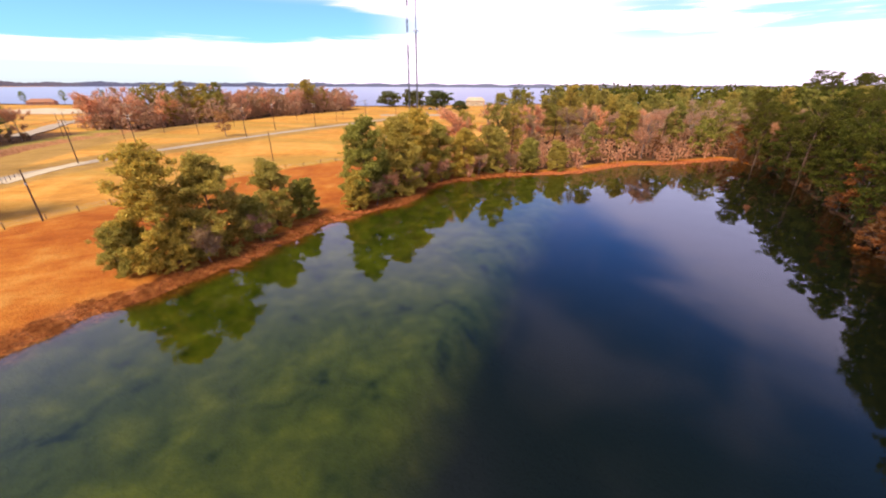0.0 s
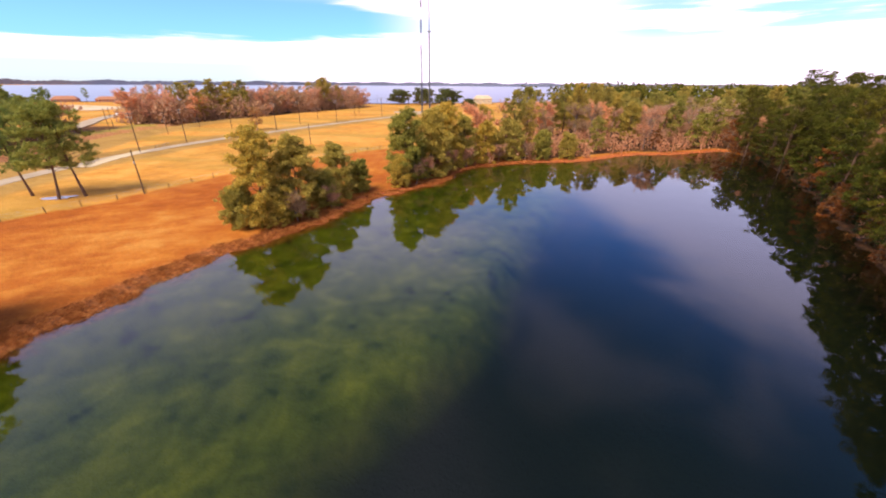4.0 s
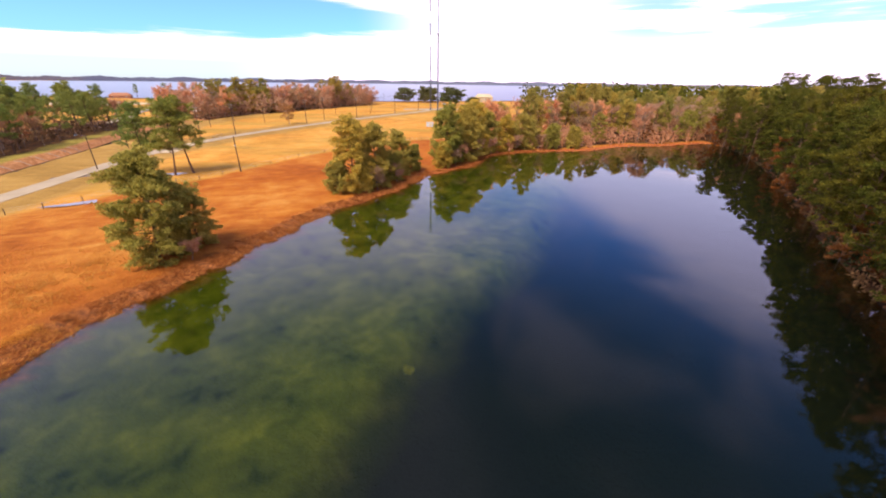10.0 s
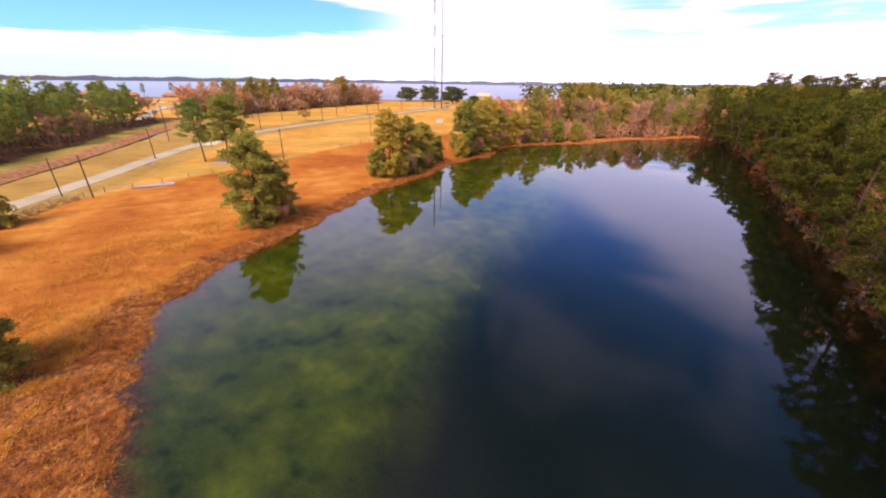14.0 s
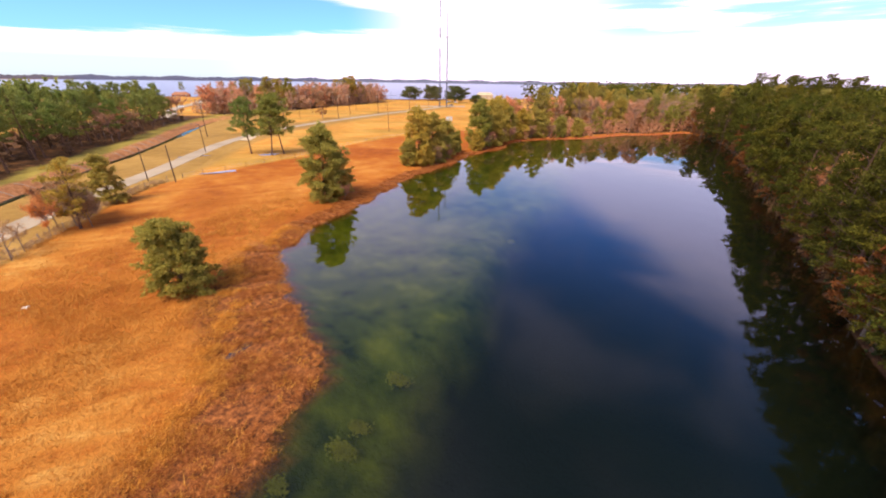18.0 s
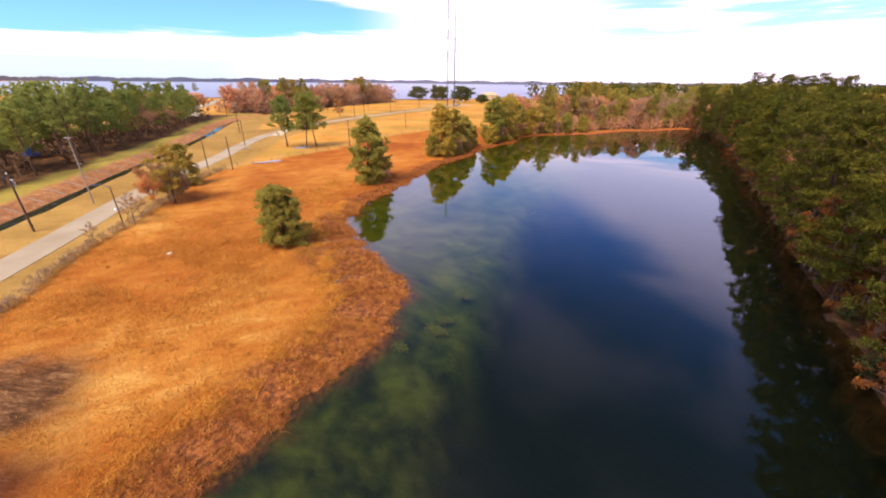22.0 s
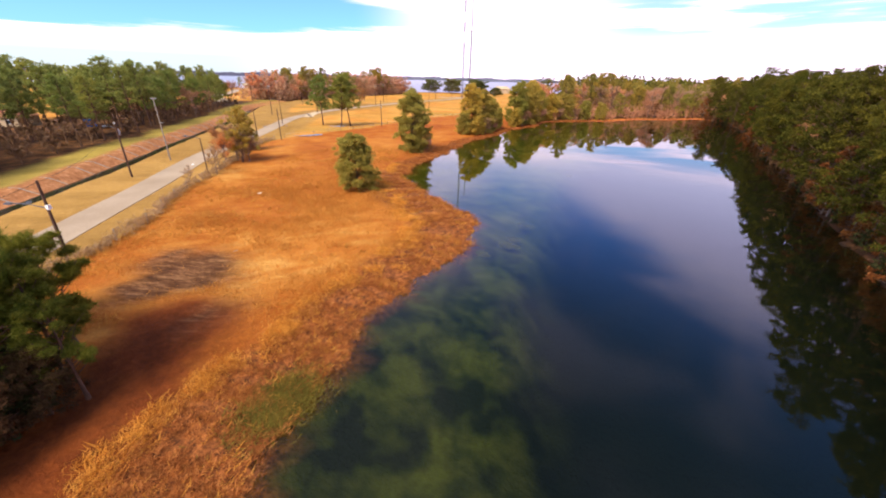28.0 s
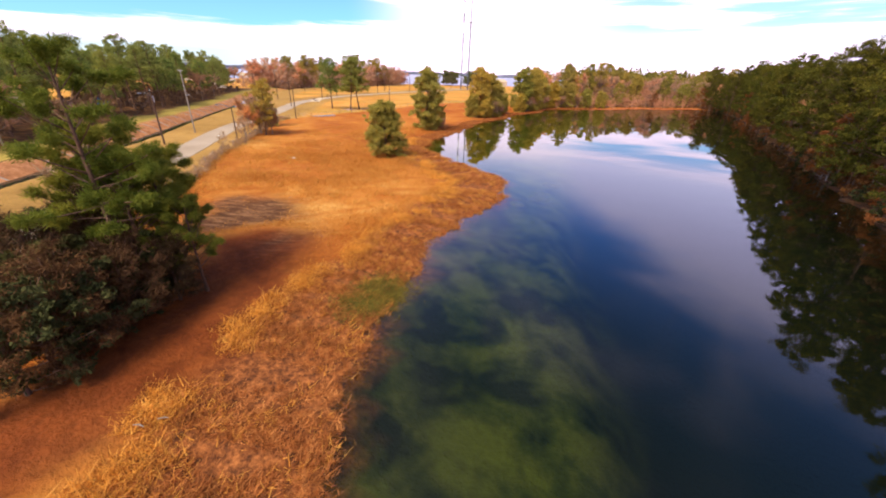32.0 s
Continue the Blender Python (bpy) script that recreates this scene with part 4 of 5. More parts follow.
plant(orange, -177, 102, 1.35)
for i, (x, y) in enumerate(((-600, 140), (-575, 165), (-545, 190), (-500, 200), (-470, 215), (-440, 225), (-395, 205))):
    plant(west_src[i % 4], x, y, 0.85, i * 50)

# roadside tree of twigs and pine, and saplings beside it
mixed = make_tree("pine_tree", "ragged pine tangled with bare brush beside the road", "tree", R(82), 10.2, 0.12, 3.6, 40, 11, 10, 0.6, 0.17, M_PINE_NORTH, M_BARK, 0.4)
plant(mixed, -77.2, -50.8, 1.0, 30)
brush_tree = make_bare("bare_shrub", "leafless grey-brown shrub beside the roadside hedge", R(83), 7.5, 3.4, M_BRUSH, group="bare shrubs along the hedge")
for x, y, s in ((-79.0, -50.6, 0.95), (-76.8, -49.4, 0.7), (-82.5, -48.5, 0.7)):
    plant(brush_tree, x, y, s, x * 31)
rusty = make_bare("bare_shrub", "wispy orange-brown leafless shrub beside the roadside pine", R(85), 7.0, 3.6, M_ORANGE, group="bare shrubs along the hedge", n2=7, n3=6)
for x, y, s in ((-80.5, -52.5, 0.9), (-77.0, -54.5, 0.75)):
    plant(rusty, x, y, s, x * 21)
wispy = make_bare("bare_shrub", "thin wispy leafless shrub rising from the hedge", R(86), 6.5, 2.6, M_BRUSH, group="bare shrubs along the hedge", n1=7, n2=4, n3=3)
for x, y, s in ((-70.5, -60.5, 0.8), (-72.8, -58.6, 0.7), (-66.5, -67.5, 0.5)):
    plant(wispy, x, y, s, x * 17)
relabel(plant(bush_b, -88.5, -41.5, 0.60, 200), "small dark green pine standing beside the hedge")

pink = make_bare("bare_shrub", "leafless pinkish shrub at the foot of bank pines", R(84), 5.5, 2.6, group="bare shrubs on the bank")
for x, y, s in ((-53.8, 24.5, 0.9), (-54.5, 33.0, 0.8), (-52.0, 61.5, 0.9), (-50.8, 68.5, 1.0), (-52.2, 74.0, 0.9), (-52.0, -17.0, 0.5), (-51.5, 57.0, 0.8), (-50.5, 81.0, 0.9), (-45.5, 92.0, 0.9), (-39.5, 99.5, 0.9)):
    plant(pink, x, y, s, x * 53)

# near clump at the pond's south-west
near_pine = make_tree("pine_tree", "tall pine with layered tufted crown above a dark thicket", "tree", R(90), 14.5, 0.40, 4.8, 34, 10, 52, 0.62, 0.055, M_PINE_NEAR, M_BARK, 0.4, 0.12, 0.4, 0.72, "", True, 0.5)
plant(near_pine, -27.6, -98.2, 0.90, 75)
near_low = make_tree("pine_tree", "green young pine rising from a thicket", "tree", R(91), 9.6, 0.24, 3.6, 32, 9, 52, 0.6, 0.055, M_PINE_NEAR, M_BARK, 0.45, -0.35, 0.9, 0.72, "young pines of the thicket", True, 0.5)
for x, y, s, r in ((-32.0, -94.4, 0.84, 0), (-30.0, -95.9, 0.80, 120), (-27.3, -95.8, 0.64, 230), (-35.5, -96.0, 0.8, 40), (-29.2, -97.6, 0.9, 300), (-30.8, -98.4, 1.0, 160)):
    plant(near_low, x + 1.4, y + 0.4, s, r)
thicket = make_tree("thicket_shrub", "dark tangled evergreen shrub under pines", "shrub", R(92), 4.6, 0.03, 2.6, 44, 14, 10, 0.4, 0.14, M_SHRUB, M_BARK, 0.35, group="thicket shrubs")
tangle = make_tree("thicket_shrub", "tangled brown leafless shrub at the foot of the pines", "shrub", R(93), 4.8, 0.03, 2.6, 46, 14, 12, 0.55, 0.045, M_TANGLE, M_BARK, 0.35, group="thicket shrubs")
for x, y, s in ((-29.4, -98.8, 0.9), (-27.0, -99.8, 0.9), (-26.0, -102.6, 0.95), (-30.2, -102.0, 1.1), (-31.2, -99.4, 1.1), (-25.0, -104.8, 0.9), (-27.4, -97.2, 0.75), (-33.0, -99.0, 1.0)):
    plant(tangle, x + 1.2, y + 0.3, s, x * 70)
for x, y, s in ((-30.4, -97.6, 0.85), (-28.6, -100.4, 0.9), (-32.0, -101.8, 1.0), (-34.0, -97.0, 0.9), (-28.2, -96.6, 0.7), (-26.4, -98.6, 0.8), (-25.2, -101.0, 0.85), (-24.0, -103.4, 0.9), (-27.2, -101.8, 0.95)):
    plant(thicket, x, y, s, x * 70)
plant(brush_tree, -36.5, -96.0, 0.9, 20)

for src in (bush_a, bush_b, bush_d, tall_c, *west_src, *east_src, *edge_src, *north_src, *bare_src, *copse_src, red_src, under_src, green_bush, oak, orange, mixed, brush_tree, rusty, wispy, pink, near_pine, near_low, thicket, tangle):
    discard(src)


# ---- far woods ----
def wood_mass(name, rng, places, mat, label, h=(16, 22), n=34, size=2.2, mid=0.68, tall=0.17):
    g = Geo()
    for x, y in places:
        hh = rng.uniform(*h)
        r = hh * 0.2
        c = np.clip(rng.normal(size=(n, 3)), -1.7, 1.7) * [r, r, hh * tall] + [x, y, hh * mid]
        o = (c - [x, y, hh * 0.5]) / hh
        g.add(*blades(rng, c, o, 3, size, size * 0.55, 0.8))
        g.tube([(x, y, -0.5), (x, y, hh * 0.7)], [0.25, 0.12], 4, False)
    return tagged(new(name, g.mesh(name, mat)), label, "woods", kind="stuff")


rng = R(100)
back = [(x, y) for x, y in scatter(rng, 420, (30, 420, -160, 520), 9.0, lambda x, y: (x > 64) | (y > 240))]
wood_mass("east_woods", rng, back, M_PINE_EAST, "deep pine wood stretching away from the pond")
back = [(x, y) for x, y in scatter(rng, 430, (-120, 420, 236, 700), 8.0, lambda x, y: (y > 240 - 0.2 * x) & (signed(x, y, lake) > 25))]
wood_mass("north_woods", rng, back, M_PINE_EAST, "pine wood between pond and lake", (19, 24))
back = [(x, y) for x, y in scatter(rng, 150, (-420, -110, -200, 40), 9.0, lambda x, y: (side_of(WEST_LINE, x, y) > 13) & (y < -135 - 0.85 * (x + 150)))]
wood_mass("west_woods", rng, back, M_PINE_TALL, "dark pine wood beyond the canal")


# wooded skyline across the lake, its haze carried by the material colour
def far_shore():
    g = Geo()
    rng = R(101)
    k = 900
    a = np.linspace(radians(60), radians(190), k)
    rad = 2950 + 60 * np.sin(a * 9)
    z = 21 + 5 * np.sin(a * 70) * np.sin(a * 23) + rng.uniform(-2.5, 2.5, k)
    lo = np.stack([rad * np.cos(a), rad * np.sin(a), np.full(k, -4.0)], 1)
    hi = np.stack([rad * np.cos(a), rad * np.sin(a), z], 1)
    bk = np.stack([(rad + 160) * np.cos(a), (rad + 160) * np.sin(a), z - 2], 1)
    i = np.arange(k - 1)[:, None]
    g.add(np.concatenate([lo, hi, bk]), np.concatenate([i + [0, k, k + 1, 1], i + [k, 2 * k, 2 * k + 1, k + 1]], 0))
    return tagged(new("far_shore_woods", g.mesh("far_shore_woods", M_FARWOOD_HAZED)), "low wooded far shore of the lake on the horizon", "woods", kind="stuff")


far_shore()

rng = R(102)
back = scatter(rng, 120, (-292, -236, 80, 285), 4.2, lambda x, y: side_of(COPSE, x, y) < 16)
wood_mass("copse_undergrowth", rng, back, M_HEATH, "tangled pinkish bare undergrowth of the copse", (9, 16), 80, 1.2, 0.5, 0.26)
back = scatter(rng, 100, (-250, -88, -104, 52), 4.0, lambda x, y: (side_of(WEST_LINE, x, y) < 16) & (line_distance(x, y, canal)[0] > 15))
wood_mass("roadside_undergrowth", rng, back, M_UNDER, "brown leafless undergrowth beneath the roadside pines", (2.5, 7), 20, 0.9)
back = scatter(rng, 230, (-60, 60, 60, 230), 3.6, lambda x, y: (bank(x, y) > 2.2) & (x + y > 40) & (bank(x, y) < 45))
wood_mass("north_undergrowth", rng, back, M_TWIG, "pink-brown bare thicket under the far wood", (4, 8), 60, 0.55, 0.45, 0.28)

rng = R(103)
back = scatter(rng, 260, (17, 40, -110, 155), 2.2, lambda x, y: (bank(x, y) > 0.4) & (bank(x, y) < 9))
wood_mass("east_undergrowth", rng, back[::2], M_UNDER, "brown leafless undergrowth along the wooded bank", (2.0, 5.0), 70, 0.34, 0.45, 0.3)
wood_mass("east_brush", rng, back[1::2], M_SHRUB, "dark evergreen brush along the wooded bank", (2.0, 4.5), 80, 0.34, 0.42, 0.3)


# ---- poles, wires, fences ----
def cylinder_pole(name, label, x, y, h, mat, r=0.15, group="", lean=(0, 0)):
    z = height(x, y)
    t = thing(name, label, "pole", group, at=pose(x, y, z))
    part("shaft", Geo().tube([(0, 0, -0.3), (lean[0] * 0.5, lean[1] * 0.5, h / 2), (lean[0], lean[1], h)], [r, r * 0.85, r * 0.68], 10), mat, t, smooth=True)
    return t


def lamp_arm(t, h, az, length):
    c, s = math.cos(az), math.sin(az)
    arm = part("lamp_arm", Geo().tube([(0.1 * c, 0.1 * s, h), (length * 0.5 * c, length * 0.5 * s, h + 0.35), (length * c, length * s, h + 0.4)], [0.05, 0.045, 0.04], 6), M_MAST, t, "thin dark lamp arm")
    head = Geo().box((length * c + 0.25 * c, length * s + 0.25 * s, h + 0.36), (0.75, 0.32, 0.18), az, 0.7)
    part("lamp_head", head, M_MAST, arm, "grey street lamp head")


def transformer(t, h, az):
    c, s = math.cos(az) * 0.38, math.sin(az) * 0.38
    part("transformer", Geo().tube([(c, s, h - 0.5), (c, s, h + 0.45), (c, s, h + 0.55)], [0.24, 0.24, 0.12], 10), M_METAL, t, "pale grey pole transformer can")


def cross_arm(t, h, az, w=2.2):
    arm = part("cross_arm", Geo().box((0, 0, h), (w, 0.12, 0.14), az), M_PALEPOLE, t, "wooden cross-arm")
    c, s = math.cos(az), math.sin(az)
    for k in (-0.46, -0.18, 0.18, 0.46):
        part("insulator", Geo().tube([(c * w * k, s * w * k, h + 0.06), (c * w * k, s * w * k, h + 0.18), (c * w * k, s * w * k, h + 0.26)], [0.05, 0.08, 0.04], 6), M_WHITE, arm, "white insulator")


def wire(a, b, sag, r=0.018):
    p = np.linspace(0, 1, 14)[:, None]
    line = np.asarray(a) * (1 - p) + np.asarray(b) * p
    line[:, 2] -= sag * 4 * p[:, 0] * (1 - p[:, 0])
    t = tagged(new("cable", Geo().tube(line, np.full(14, r), 4).mesh("cable", M_WIRE)), "thin black overhead cable strung between poles", "cable", "overhead cables")
    return t


ROADWARD = radians(209)
LIGHTS = "wooden poles along the road"
p = cylinder_pole("light_pole", "dark wooden pole with a small grey box in the field", -94.2, 18.3, 9.0, M_POLE, group=LIGHTS)
part("meter_box", Geo().box((0.2, -0.1, 6.6), (0.28, 0.22, 0.45), 0.3), M_METAL, p, "small pale metal box")
cylinder_pole("light_pole", "dark wooden pole beside the fence corner", -94.8, -26.8, 8.4, M_POLE, group=LIGHTS)
cylinder_pole("light_pole", "short dark wooden pole beside the road", -101.5, -29.4, 7.6, M_POLE, 0.13, LIGHTS)
p = cylinder_pole("street_lamp", "dark wooden pole with a lamp arm over the road", -127.8, 0.2, 8.6, M_POLE, group=LIGHTS)
lamp_arm(p, 8.3, ROADWARD, 2.2)
p = cylinder_pole("utility_pole", "dark pole with transformer and lamp between road and canal", -80.0, -70.0, 8.8, M_POLE, 0.17, LIGHTS)
transformer(p, 7.6, 2.4)
lamp_arm(p, 8.2, ROADWARD, 1.6)
part("insulator_cap", Geo().tube([(0, 0, 9.0), (0, 0, 9.25)], [0.09, 0.05], 6), M_WHITE, p, "white insulator")
p = cylinder_pole("utility_pole", "tall pale weathered pole beside the canal bank", -90.0, -58.7, 12.4, M_PALEPOLE, 0.14, LIGHTS)
part("bracket", Geo().box((0.3, 0.1, 7.6), (0.8, 0.08, 0.1), 0.6), M_METAL, p)
part("bracket", Geo().box((0, 0, 12.2), (1.1, 0.1, 0.12), 0.6), M_METAL, p)
p = cylinder_pole("street_lamp", "thin brown pole with lamp arm beside the hedge", -70.6, -62.0, 6.7, M_POLE, 0.11, LIGHTS)
lamp_arm(p, 6.6, ROADWARD, 2.2)
p = cylinder_pole("street_lamp", "dark wooden pole with lamp arm and white box near the road", -50.9, -88.3, 7.6, M_POLE, 0.17, LIGHTS, (0.15, 0.1))
lamp_arm(p, 4.9, ROADWARD, 3.3)
part("junction_box", Geo().box((0.28, 0.1, 5.0), (0.36, 0.3, 0.4), 0.3), M_WHITE, p, "white junction box")
LINE = [(-160, 20.5), (-153.5, 42), (-161.5, 61), (-168, 106), (-181, 131), (-172, 150), (-176, 196), (-181, 235)]
for i, (x, y) in enumerate(LINE):
    p = cylinder_pole("utility_pole", "tall dark power pole with cross-arms along the road", x, y, 12.6, M_POLE, 0.17, "power line poles")
    cross_arm(p, 12.0, radians(10 + 20 * (i % 2)))
    cross_arm(p, 11.0, radians(10 + 20 * (i % 2)), 1.8)
for a, b in zip(LINE, LINE[1:]):
    za, zb = height(*a) + 12.25, height(*b) + 12.25
    wire((a[0] - 0.9, a[1], za), (b[0] - 0.9, b[1], zb), 0.8)
    wire((a[0] + 0.9, a[1], za), (b[0] + 0.9, b[1], zb), 0.8)
for x, y, h in ((-197, 71, 8), (-210, 92, 8), (-192, 98, 8), (-215, 130, 8), (-232, 62, 10), (-238, 66, 10), (-205, 165, 8), (-210, 210, 8), (-250, 330, 9), (-282, 318, 9), (-300, 310, 9), (-186, 180, 8), (-108, 75, 9)):
    cylinder_pole("utility_pole", "thin brown wooden pole standing in grass", x, y, h, M_POLE, 0.13, "distant poles")
wire((-50.75, -88.2, 7.9), (-80, -70, 9.2), 0.9)
wire((-50.75, -88.2, 7.9), (-20, -122, 8.9), 0.9)
wire((-80, -70, 9.2), (-90, -58.7, 12.3), 0.5)
wire((-90, -58.7, 12.3), (-127.8, 0.2, 8.9), 1.0)

# low pale ribs laid across the bare bank of the canal
RIBS = canal[(canal[:, 1] > -100) & (canal[:, 1] < 20)][::2]
for (ax, ay), (bx, by) in zip(RIBS[:-1], RIBS[1:]):
    d = np.array([bx - ax, by - ay]) / math.hypot(bx - ax, by - ay)
    out = np.array([-d[1], d[0]])
    feet = [np.array([ax, ay]) + out * k for k in (1.6, 2.8, 4.0, 5.4)]
    line = [(p[0], p[1], height(p[0], p[1]) + 0.03) for p in feet]
    tagged(new("erosion_rib", Geo().tube(line, [0.09, 0.11, 0.11, 0.08], 5).mesh("erosion_rib", M_PALEPOLE)), "low pale timber rib across the bare canal bank", "rib", "ribs of the canal bank")

# dead vines over a wire fence, and the bare fence farther on
south = fence[fence[:, 1] < -27]
north = fence[fence[:, 1] >= -27]
rng = R(110)


def hedge(line):
    g = Geo()
    w = Geo()
    cum = np.r_[0, np.cumsum(np.linalg.norm(np.diff(line, axis=0), axis=1))]
    n = int(cum[-1] * 15)
    s = rng.uniform(0, cum[-1], n)
    x, y = np.interp(s, cum, line[:, 0]) + rng.normal(size=n) * 0.28, np.interp(s, cum, line[:, 1]) + rng.normal(size=n) * 0.28
    hh = 1.1 + 0.3 * np.sin(s * 0.5) * np.sin(s * 0.17)
    z = heights(x, y) + rng.uniform(0.05, 1, n) * hh
    c = np.stack([x, y, z], 1)
    o = np.tile([0, 0, 1.0], (n, 1))
    g.add(*blades(rng, c, o, 8, 0.42, 0.05, 0.85, 0.3))
    t = thing("hedge", "dry grey-brown vines matted over a roadside wire fence", "hedge")
    part("vines", g, M_BRUSH, t)
    for k in range(0, len(line), 2):
        px, py = line[k]
        part("post", Geo().tube([(px, py, height(px, py) - 0.3), (px, py, height(px, py) + 1.3)], [0.07, 0.06], 6), M_PALEPOLE, t)


hedge(south)


def post_fence(line, every, label):
    t = thing("fence", label, "fence")
    post = Geo().tube([(0, 0, -0.3), (0, 0, 0.7), (0, 0, 1.25)], [0.075, 0.07, 0.06], 6).mesh("post", M_POLE)
    tops = []
    for k in range(0, len(line), every):
        px, py = line[k]
        o = new("post", post)
        o.parent = t
        o.matrix_world = pose(px, py, height(px, py), rng.normal() * 3, rng.normal() * 3, 0)
        tops.append((px, py, height(px, py)))
    tops = np.array(tops)
    for lift in (0.45, 0.8, 1.12):
        part("wire", Geo().tube(tops + [0, 0, lift], np.full(len(tops), 0.012), 3), M_METAL, t, "rusty fence wire")


post_fence(north, 2, "weathered wooden post and wire fence across the field")
post_fence(smooth_line([(-136, 22), (-141, 25), (-145, 28)], 1.5), 1, "short run of dark fence posts beside the road")
post_fence(smooth_line([(-156.5, 48), (-158, 51), (-160, 54)], 1.5), 1, "short run of dark fence posts beside the drive")
ribbon("drive", smooth_line([(-138, 22), (-146, 31), (-155, 44)], 2), 4.0, 0, M_SAND, "pale gravel pull-off beside the road", "road", 0.1, 0.13)

# puddles in the field
def puddle(cx, cy, a, b, rot, label, mat=None):
    k = np.linspace(0, 2 * np.pi, 28, endpoint=False)
    r = 1 + 0.18 * np.sin(3 * k + cx) + 0.1 * np.sin(5 * k)
    px, py = a * np.cos(k) * r, b * np.sin(k) * r
    co, si = math.cos(rot), math.sin(rot)
    x, y = cx + px * co - py * si, cy + px * si + py * co
    z = height(cx, cy) + (0.04 if mat else 0.11)
    ob = sheet("puddle", list(zip(x, y)), z, mat or M_PUDDLE, label, "puddle")
    ob["kind"] = "structure"


for i, (x, y, a, b, rot) in enumerate(PUDDLES):
    label = ("shallow puddle reflecting the sky in grass", "shallow puddle under the field pines", "narrow puddle in the roadside swale")[i] if i < 3 else "small shallow pool among dead reeds"
    puddle(x, y, a, b, radians(rot), label, None if i < 3 else M_POOL)

# ---- grass, reeds, weed ----
rng = R(120)


def shore_places(n, y0, y1, width):
    """Places on the land side of the west bank, thinning away from the water."""
    west = pond[(pond[:, 0] < 0) & (pond[:, 1] > y0) & (pond[:, 1] < y1)]
    i = rng.integers(0, len(west) - 1, n)
    i = i[np.linalg.norm(west[i + 1] - west[i], axis=1) < 5]
    n = len(i)
    t = rng.uniform(0, 1, (n, 1))
    p = west[i] * (1 - t) + west[i + 1] * t
    d = west[i + 1] - west[i]
    d /= np.linalg.norm(d, axis=1)[:, None] + 1e-9
    nrm = np.stack([-d[:, 1], d[:, 0]], 1)
    w = width(p[:, 1])
    off = rng.uniform(-0.04, 1.0, n)
    return p + nrm * (w * off)[:, None], off


p, off = shore_places(21000, -112, 98, reed_width)
keep = rng.uniform(0, 1, len(p)) < 0.30 + 0.70 * np.clip(0.55 + 0.8 * patchy(p[:, 0], p[:, 1], 0.35), 0, 1)
p = p[keep]
k = 19
size = rng.uniform(0.5, 1.5, len(p))
base = np.repeat(np.c_[p, np.maximum(heights(p[:, 0], p[:, 1]), -0.12)], k, 0)
base[:, :2] += rng.normal(size=(len(base), 2)) * np.repeat(0.16 * size, k)[:, None]
g = Geo().add(*upright_blades(rng, base, 0.17 * np.repeat(size, k), 0.045, 1.1))
tagged(new("dead_reeds", g.mesh("dead_reeds", M_REED)), "matted rust-brown dead reeds along the pond edge", "reeds", kind="stuff")
# a paler fringe where the reeds meet the grass
p, off = shore_places(9000, -112, -30, lambda y: reed_width(y) * 1.12)
keep = (off > 0.78 + 0.12 * patchy(p[:, 0], p[:, 1], 0.4)) | (rng.uniform(0, 1, len(p)) < 0.07)
p = p[keep]
k = 16
base = np.repeat(np.c_[p, np.maximum(heights(p[:, 0], p[:, 1]), -0.05)], k, 0)
base[:, :2] += rng.normal(size=(len(base), 2)) * 0.28
g = Geo().add(*upright_blades(rng, base, 0.30, 0.04, 0.9))
tagged(new("reed_straw", g.mesh("reed_straw", M_STRAW)), "bleached straw fringe between reeds and grass", "reeds", kind="stuff")

n = 330000
x, y = rng.uniform(-75, -12, n), rng.uniform(-112, -18, n)
ok = inside(x, y, FIELD)
x, y = x[ok], y[ok]
sd = bank(x, y)
mud = np.hypot((x + 37) / 7.5, (y + 83.5) / 5.5) + 0.7 * patchy(x, y, 0.22)
clump = np.clip(0.5 + 0.7 * patchy(x, y, 0.16), 0, 1)
red = 1 - step(line_distance(x, y, np.asarray([(-29, -89), (-25.0, -94), (-22.5, -99.5), (-21, -108)], float))[0] + 0.9 * patchy(x, y, 0.3), 2.2, 5.0)
ok = (sd > reed_width(y) * 0.75) & (rng.uniform(0, 1, len(x)) < 0.12 + 0.88 * step(mud, 0.4, 1.2)) & (rng.uniform(0, 1, len(x)) < (0.10 + 0.9 * clump * (1 - red)) * (red < 0.3)) & (rng.uniform(0, 1, len(x)) < 1 - 0.7 * step(-x, 45, 70))
x, y, clump = x[ok], y[ok], clump[ok]
base = np.c_[x, y, heights(x, y) - 0.03]
g = Geo().add(*upright_blades(rng, base, 0.24 + 0.32 * clump ** 2, 0.05, 0.75))
tagged(new("tall_grass", g.mesh("tall_grass", M_GRASS)), "tall golden dead grass swept in clumps over the bank", "grass", kind="stuff")

# feathery tussocks standing over the lower grass
n = 5200
x, y = rng.uniform(-70, -14, n), rng.uniform(-108, -22, n)
sd = bank(x, y)
path = line_distance(x, y, np.asarray([(-29, -89), (-25.0, -94), (-22.5, -99.5), (-21, -108)], float))[0]
bare = np.hypot((x + 37) / 7.5, (y + 83.5) / 5.5)
ok = inside(x, y, FIELD) & (sd > reed_width(y) + 0.5) & (path > 5) & (bare > 1.25) & (patchy(x, y, 0.12) + 0.5 * patchy(x, y, 0.45) > rng.uniform(-0.1, 0.9, n))
x, y = x[ok], y[ok]
k = 26
base = np.repeat(np.c_[x, y, heights(x, y)], k, 0)
base[:, :2] += rng.normal(size=(len(base), 2)) * np.repeat(rng.uniform(0.12, 0.4, len(x)), k)[:, None]
